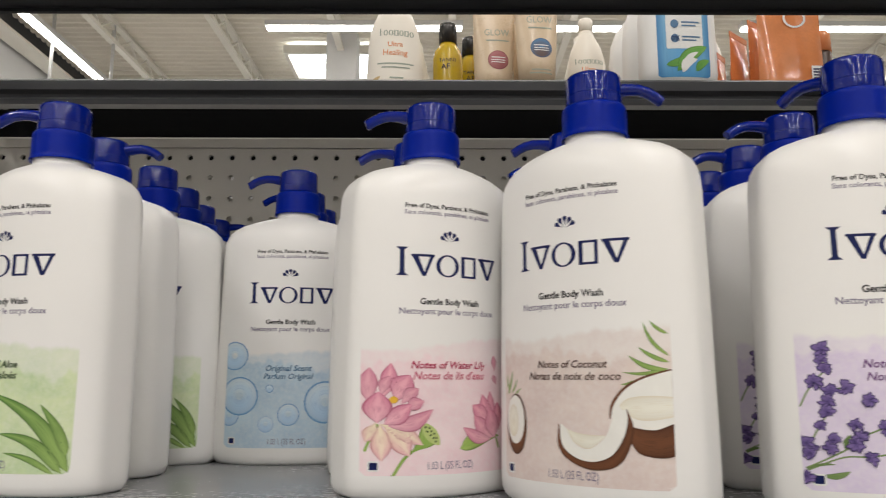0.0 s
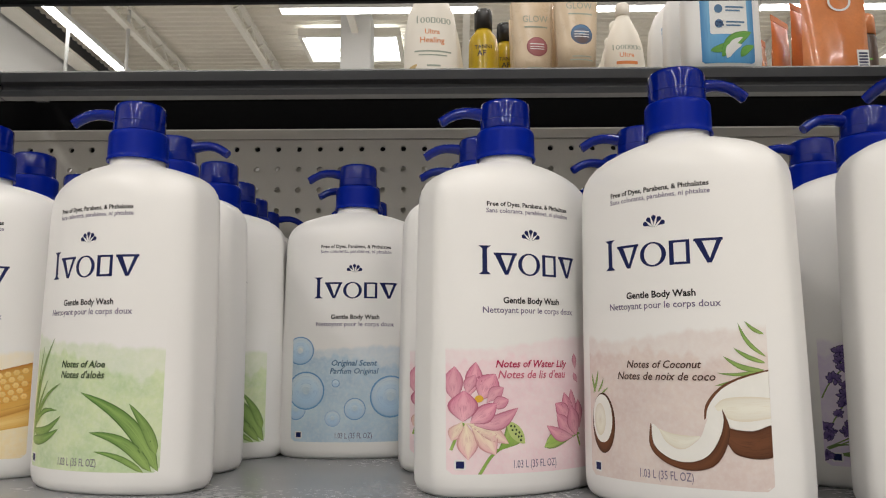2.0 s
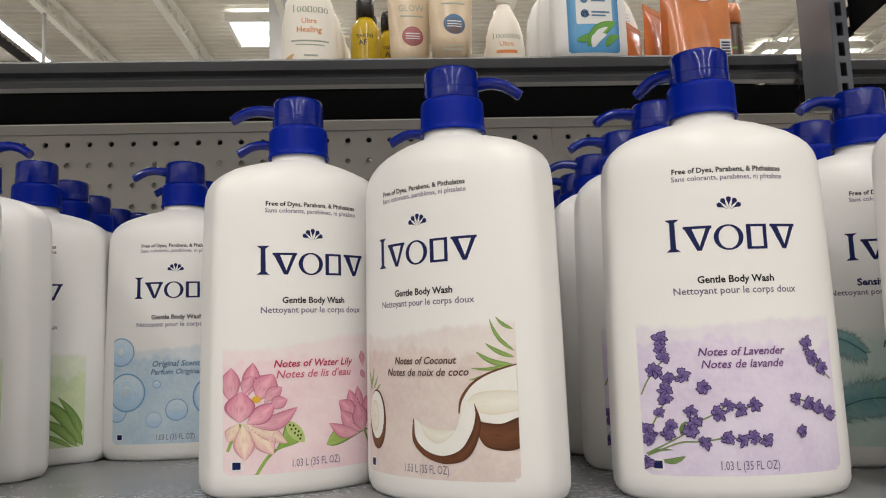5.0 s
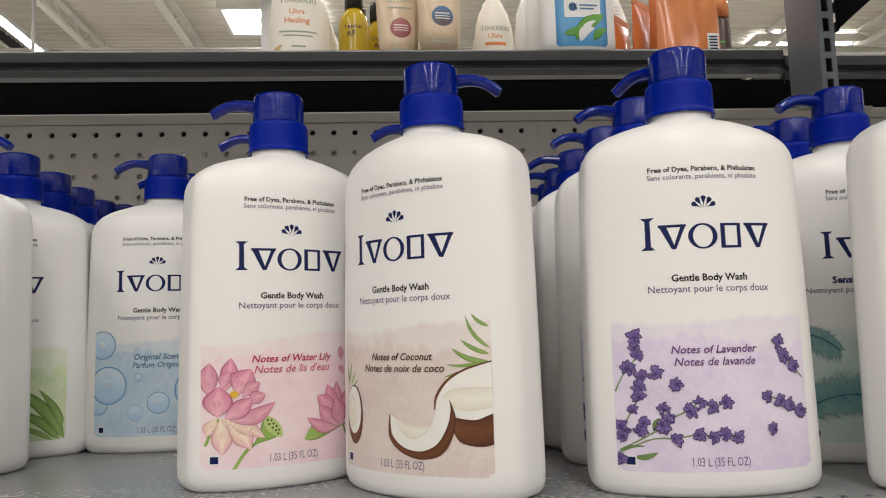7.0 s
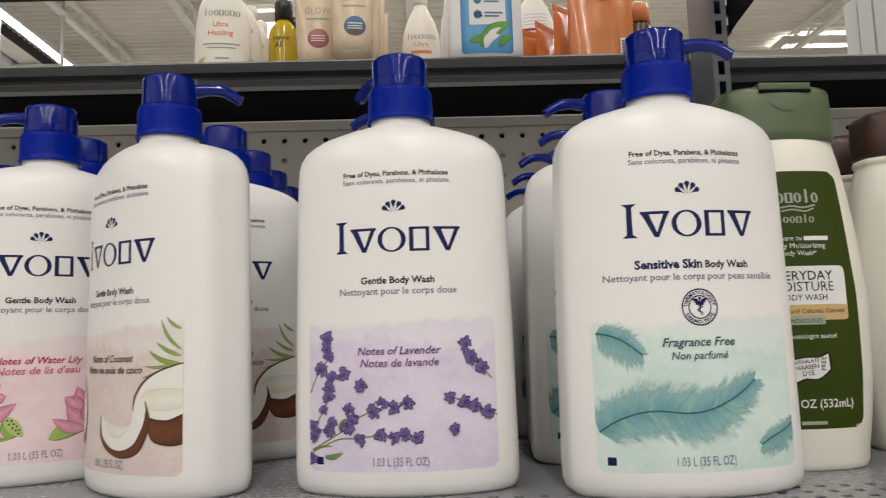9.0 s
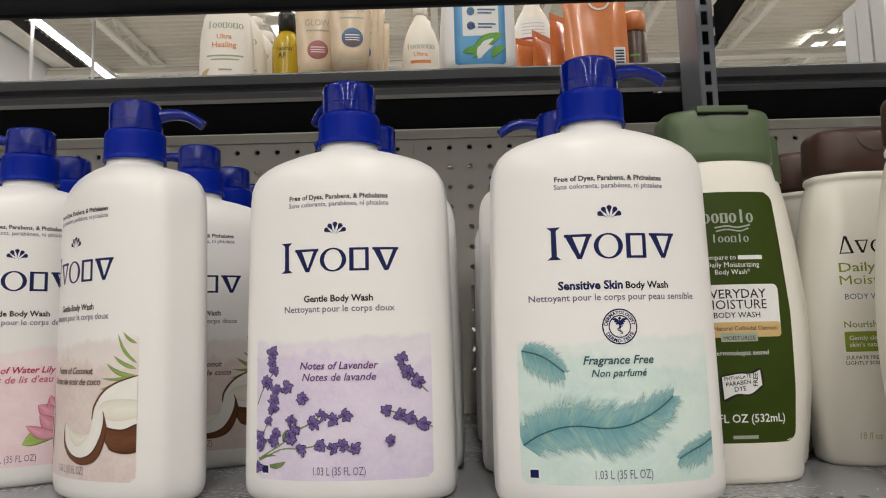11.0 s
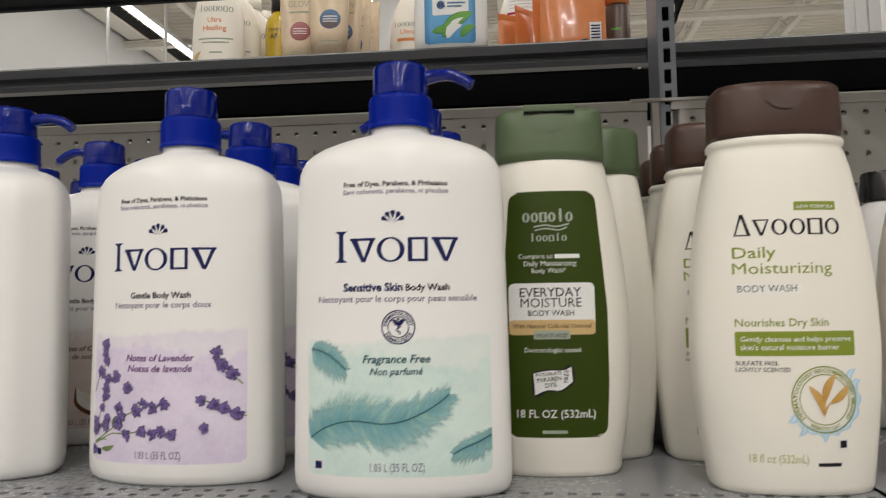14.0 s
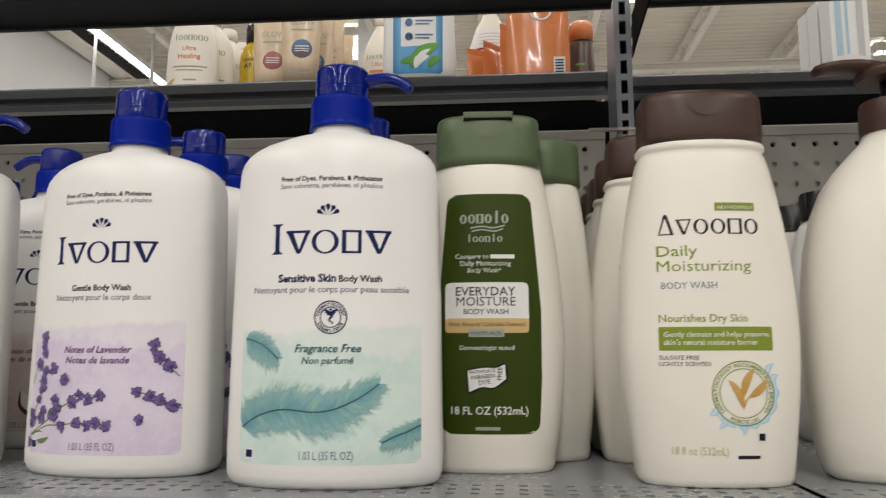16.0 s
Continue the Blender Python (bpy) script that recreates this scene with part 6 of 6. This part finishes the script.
def pouch_mesh(w, h, d, seed):
    """A foil pouch: flat crimped top, bellied foot, creased faces."""
    rnd = random.Random(seed)
    nu, nv = 14, 16
    verts, faces = [], []
    for side in (-1, 1):
        for j in range(nv + 1):
            t = j / nv
            for i in range(nu + 1):
                s = i / nu
                belly = d / 2 * (math.sin(math.pi * s) ** 0.55) * (1 - t) ** 0.6 * min(1, 0.35 + t * 5)
                crease = 0.0011 * math.sin(9 * s + 4 * t + seed) * math.sin(math.pi * s) * (1 - t * 0.6) + rnd.uniform(-0.0003, 0.0003)
                edge = (i in (0, nu)) or j == nv
                verts.append((w * (s - 0.5) * (1 - 0.06 * t), 0.0 if edge else side * (belly + 0.0004) + crease, h * t))
    n = (nv + 1) * (nu + 1)
    for b in (0, n):
        for j in range(nv):
            for i in range(nu):
                a = b + j * (nu + 1) + i
                q = (a, a + 1, a + nu + 2, a + nu + 1)
                faces.append(q if b == 0 else q[::-1])
    faces.append(tuple(range(0, nu + 1))[::-1] + tuple(range(n, n + nu + 1)))
    return make_mesh("pouch", verts, faces)


FLAT = Form([(-0.1, 0.5, 0.0002, 0, 2), (1.0, 0.5, 0.0002, 0, 2)])


def make_pouch(w, h, d, seed, fancy=False):
    ob = thing("foil_pouch", "creased copper orange foil pouch standing on the shelf", "pouch", "orange foil pouches")
    part("bag", pouch_mesh(w, h, d, seed), m_orange_foil, ob)
    part("crimp", box_mesh("crimp", -w * 0.47, w * 0.47, -0.0008, 0.0008, h - 0.001, h + 0.008, 0.0003), m_orange_foil, ob)
    if fancy:
        lab = Print(0.2, 0).rect(0.021, 0.016, 0.037, 0.046, 0).lay("code_panel", FLAT, d / 2 * 0.9, m_paper, ob)
        bars(FLAT, d / 2 * 0.9 + 0.0006, m_navy, lab, [(0.023, 0.035, 0.019 + 0.0042 * k, 0.002) for k in range(6)])
        Print(0.2, 0).ring(0.004, 0.116, 0.016, 0.014, 0.8, 24).lay("round_mark", FLAT, d / 2 * 0.62, m_paper, ob)
        Print(0.2, 0).stroke(curve_through([(-0.020, 0.008), (-0.008, 0.016), (0.006, 0.020), (0.018, 0.022)]), 0.0025).lay("blue_stroke", FLAT, d / 2 * 0.95, m_navy, ob)
    return ob


facing(make_pouch(0.092, 0.150, 0.030, 3, True), 0.4760, 1.0050, 2)
for k, (x, y, h) in enumerate(((0.4140, 1.105, 0.105), (0.4420, 1.095, 0.128), (0.4600, 1.065, 0.132), (0.3930, 1.115, 0.100))):
    facing(make_pouch(0.056, h, 0.024, 11 + k), x, y, 48 - 6 * k)


def make_bronze():
    F = Form([(0.0, 0.0165, 0.0155, 0, 2.1), (0.002, 0.0185, 0.0175, 0, 2.1), (0.02, 0.0190, 0.018, 0, 2.1), (0.088, 0.0190, 0.018, 0, 2.1), (0.092, 0.0175, 0.017, 0, 2)], 36)
    ob = thing("spray_can", "slim dark bronze bottle with a copper cap", "spray bottle")
    part("body", F.mesh("body"), m_dark_brown_print, ob)
    part("cap", turned("cap", [(0.0170, 0.0922), (0.0185, 0.0925), (0.0182, 0.118), (0.0165, 0.122), (0.008, 0.1235)], 32), m_orange_foil, ob, "copper coloured cap")
    bars(F, 0.0004, m_leaf_print, ob, [(-0.011, 0.004, 0.052, 0.003)])
    bars(F, 0.0004, m_tan, ob, [(-0.012, 0.010, 0.030, 0.002), (-0.012, 0.007, 0.022, 0.002), (-0.012, 0.010, 0.014, 0.002)])
    return ob


facing(make_bronze(), 0.5430, 1.0620, 0)


def make_carton():
    ob = thing("carton", "white cosmetics carton with pale blue vertical stripes", "carton", "white striped cartons")
    part("box", box_mesh("box", -0.0265, 0.0265, -0.0140, 0.0140, 0, 0.135, 0.0006), m_paper, ob)
    for u0, u1 in ((-0.020, -0.011), (-0.006, -0.002), (0.010, 0.019)):
        Print(0.2, 0).rect(u0, 0.040, u1, 0.134, 0, 2, 6).lay("stripe", FLAT, 0.0144, m_pale_blue if u0 < 0 else m_grey_light, ob)
    p = Print(0.2, 0)
    across = [-0.0262 + 0.0524 * k / 14 for k in range(15)]
    p.between([(u, 0.036 + 0.007 * math.cos(math.pi * u / 0.0524)) for u in across], [(u, 0.004) for u in across])
    p.lay("pale_panel", FLAT, 0.0148, m_pale_pink, ob)
    plain_marks(-0.020, 0.018, 0.0160, 0.0270, "obAV", 0.0016, FLAT, 0.0152, m_silver, ob)
    return ob


m_pale_pink = ink("pale_pink_print", (0.82, 0.77, 0.75))
FR = 0.4245 + 0.0012
carton = facing(make_carton(), 0.8970, 1.0050, 6, FR)
copy_thing(carton, at(0.8945, 1.0400, FR, 6))
copy_thing(carton, at(0.8940, 1.0750, FR, 6))

# ---- price tags on the rail ----
RAIL = Form([(-0.2, 0.5, 0.0002, 0, 2), (1.0, 0.5, 0.0002, 0, 2)])
m_tag_yellow = ink("yellow_tag_print", (0.80, 0.66, 0.04))
m_tag_red = ink("red_tag_print", (0.70, 0.13, 0.06))


def make_tag(words, number, red):
    ob = thing("price_tag", "white paper price tag with yellow panel clipped in the shelf rail", "price tag", "price tags on the shelf rail")
    part("card", box_mesh("card", -0.024, 0.024, -0.0004, 0.0002, -0.032, 0.0, 0.0), m_paper, ob)
    lab = Print(0.2, -1).rect(-0.0235, -0.031, 0.005 if red else 0.0235, -0.0115, 0, 4, 2).lay("yellow_panel", RAIL, 0.0006, m_tag_yellow, ob)
    if red:
        Print(0.2, -1).rect(0.0052, -0.031, 0.0235, -0.0080, 0, 4, 2).lay("red_panel", RAIL, 0.0006, m_tag_red, lab)
    bars(RAIL, 0.0008, m_silver, lab, [(0.0035, 0.019, -0.0016, 0.0010), (-0.022, -0.010, -0.0150, 0.0016)])
    bars(RAIL, 0.0008, m_black, lab, [(-0.0230, -0.0155, -0.0084, 0.0034)])
    Print(0.2, -1).rect(-0.0235, -0.0024, 0.0020, -0.0002, 0, 4, 1).lay("yellow_stripe", RAIL, 0.0006, m_tag_yellow, lab)
    lettering(words, -0.0145, 0.0095, -0.0084, RAIL, 0.0008, m_black, lab, tall=0.0036)
    Print(0.2, -1).rect(0.0145, -0.0078, 0.0225, -0.0020, 0, 2, 2).lay("number_panel", RAIL, 0.0008, m_black, lab)
    lettering(number, 0.0162, 0.0208, -0.0069, RAIL, 0.0012, m_paper, lab, tall=0.0038)
    return ob


for words, number, red, x in (("BW LVNDRUMP35Z", "9", False, 0.1834), ("BW FRAGFREE35Z", "10", True, 0.2916), ("BW COCONUT35Z", "8", False, 0.0747)):
    make_tag(words, number, red).matrix_basis = pose(x * U, 0.2938 * U, -0.0030 * U, -9.5, 0, 0)
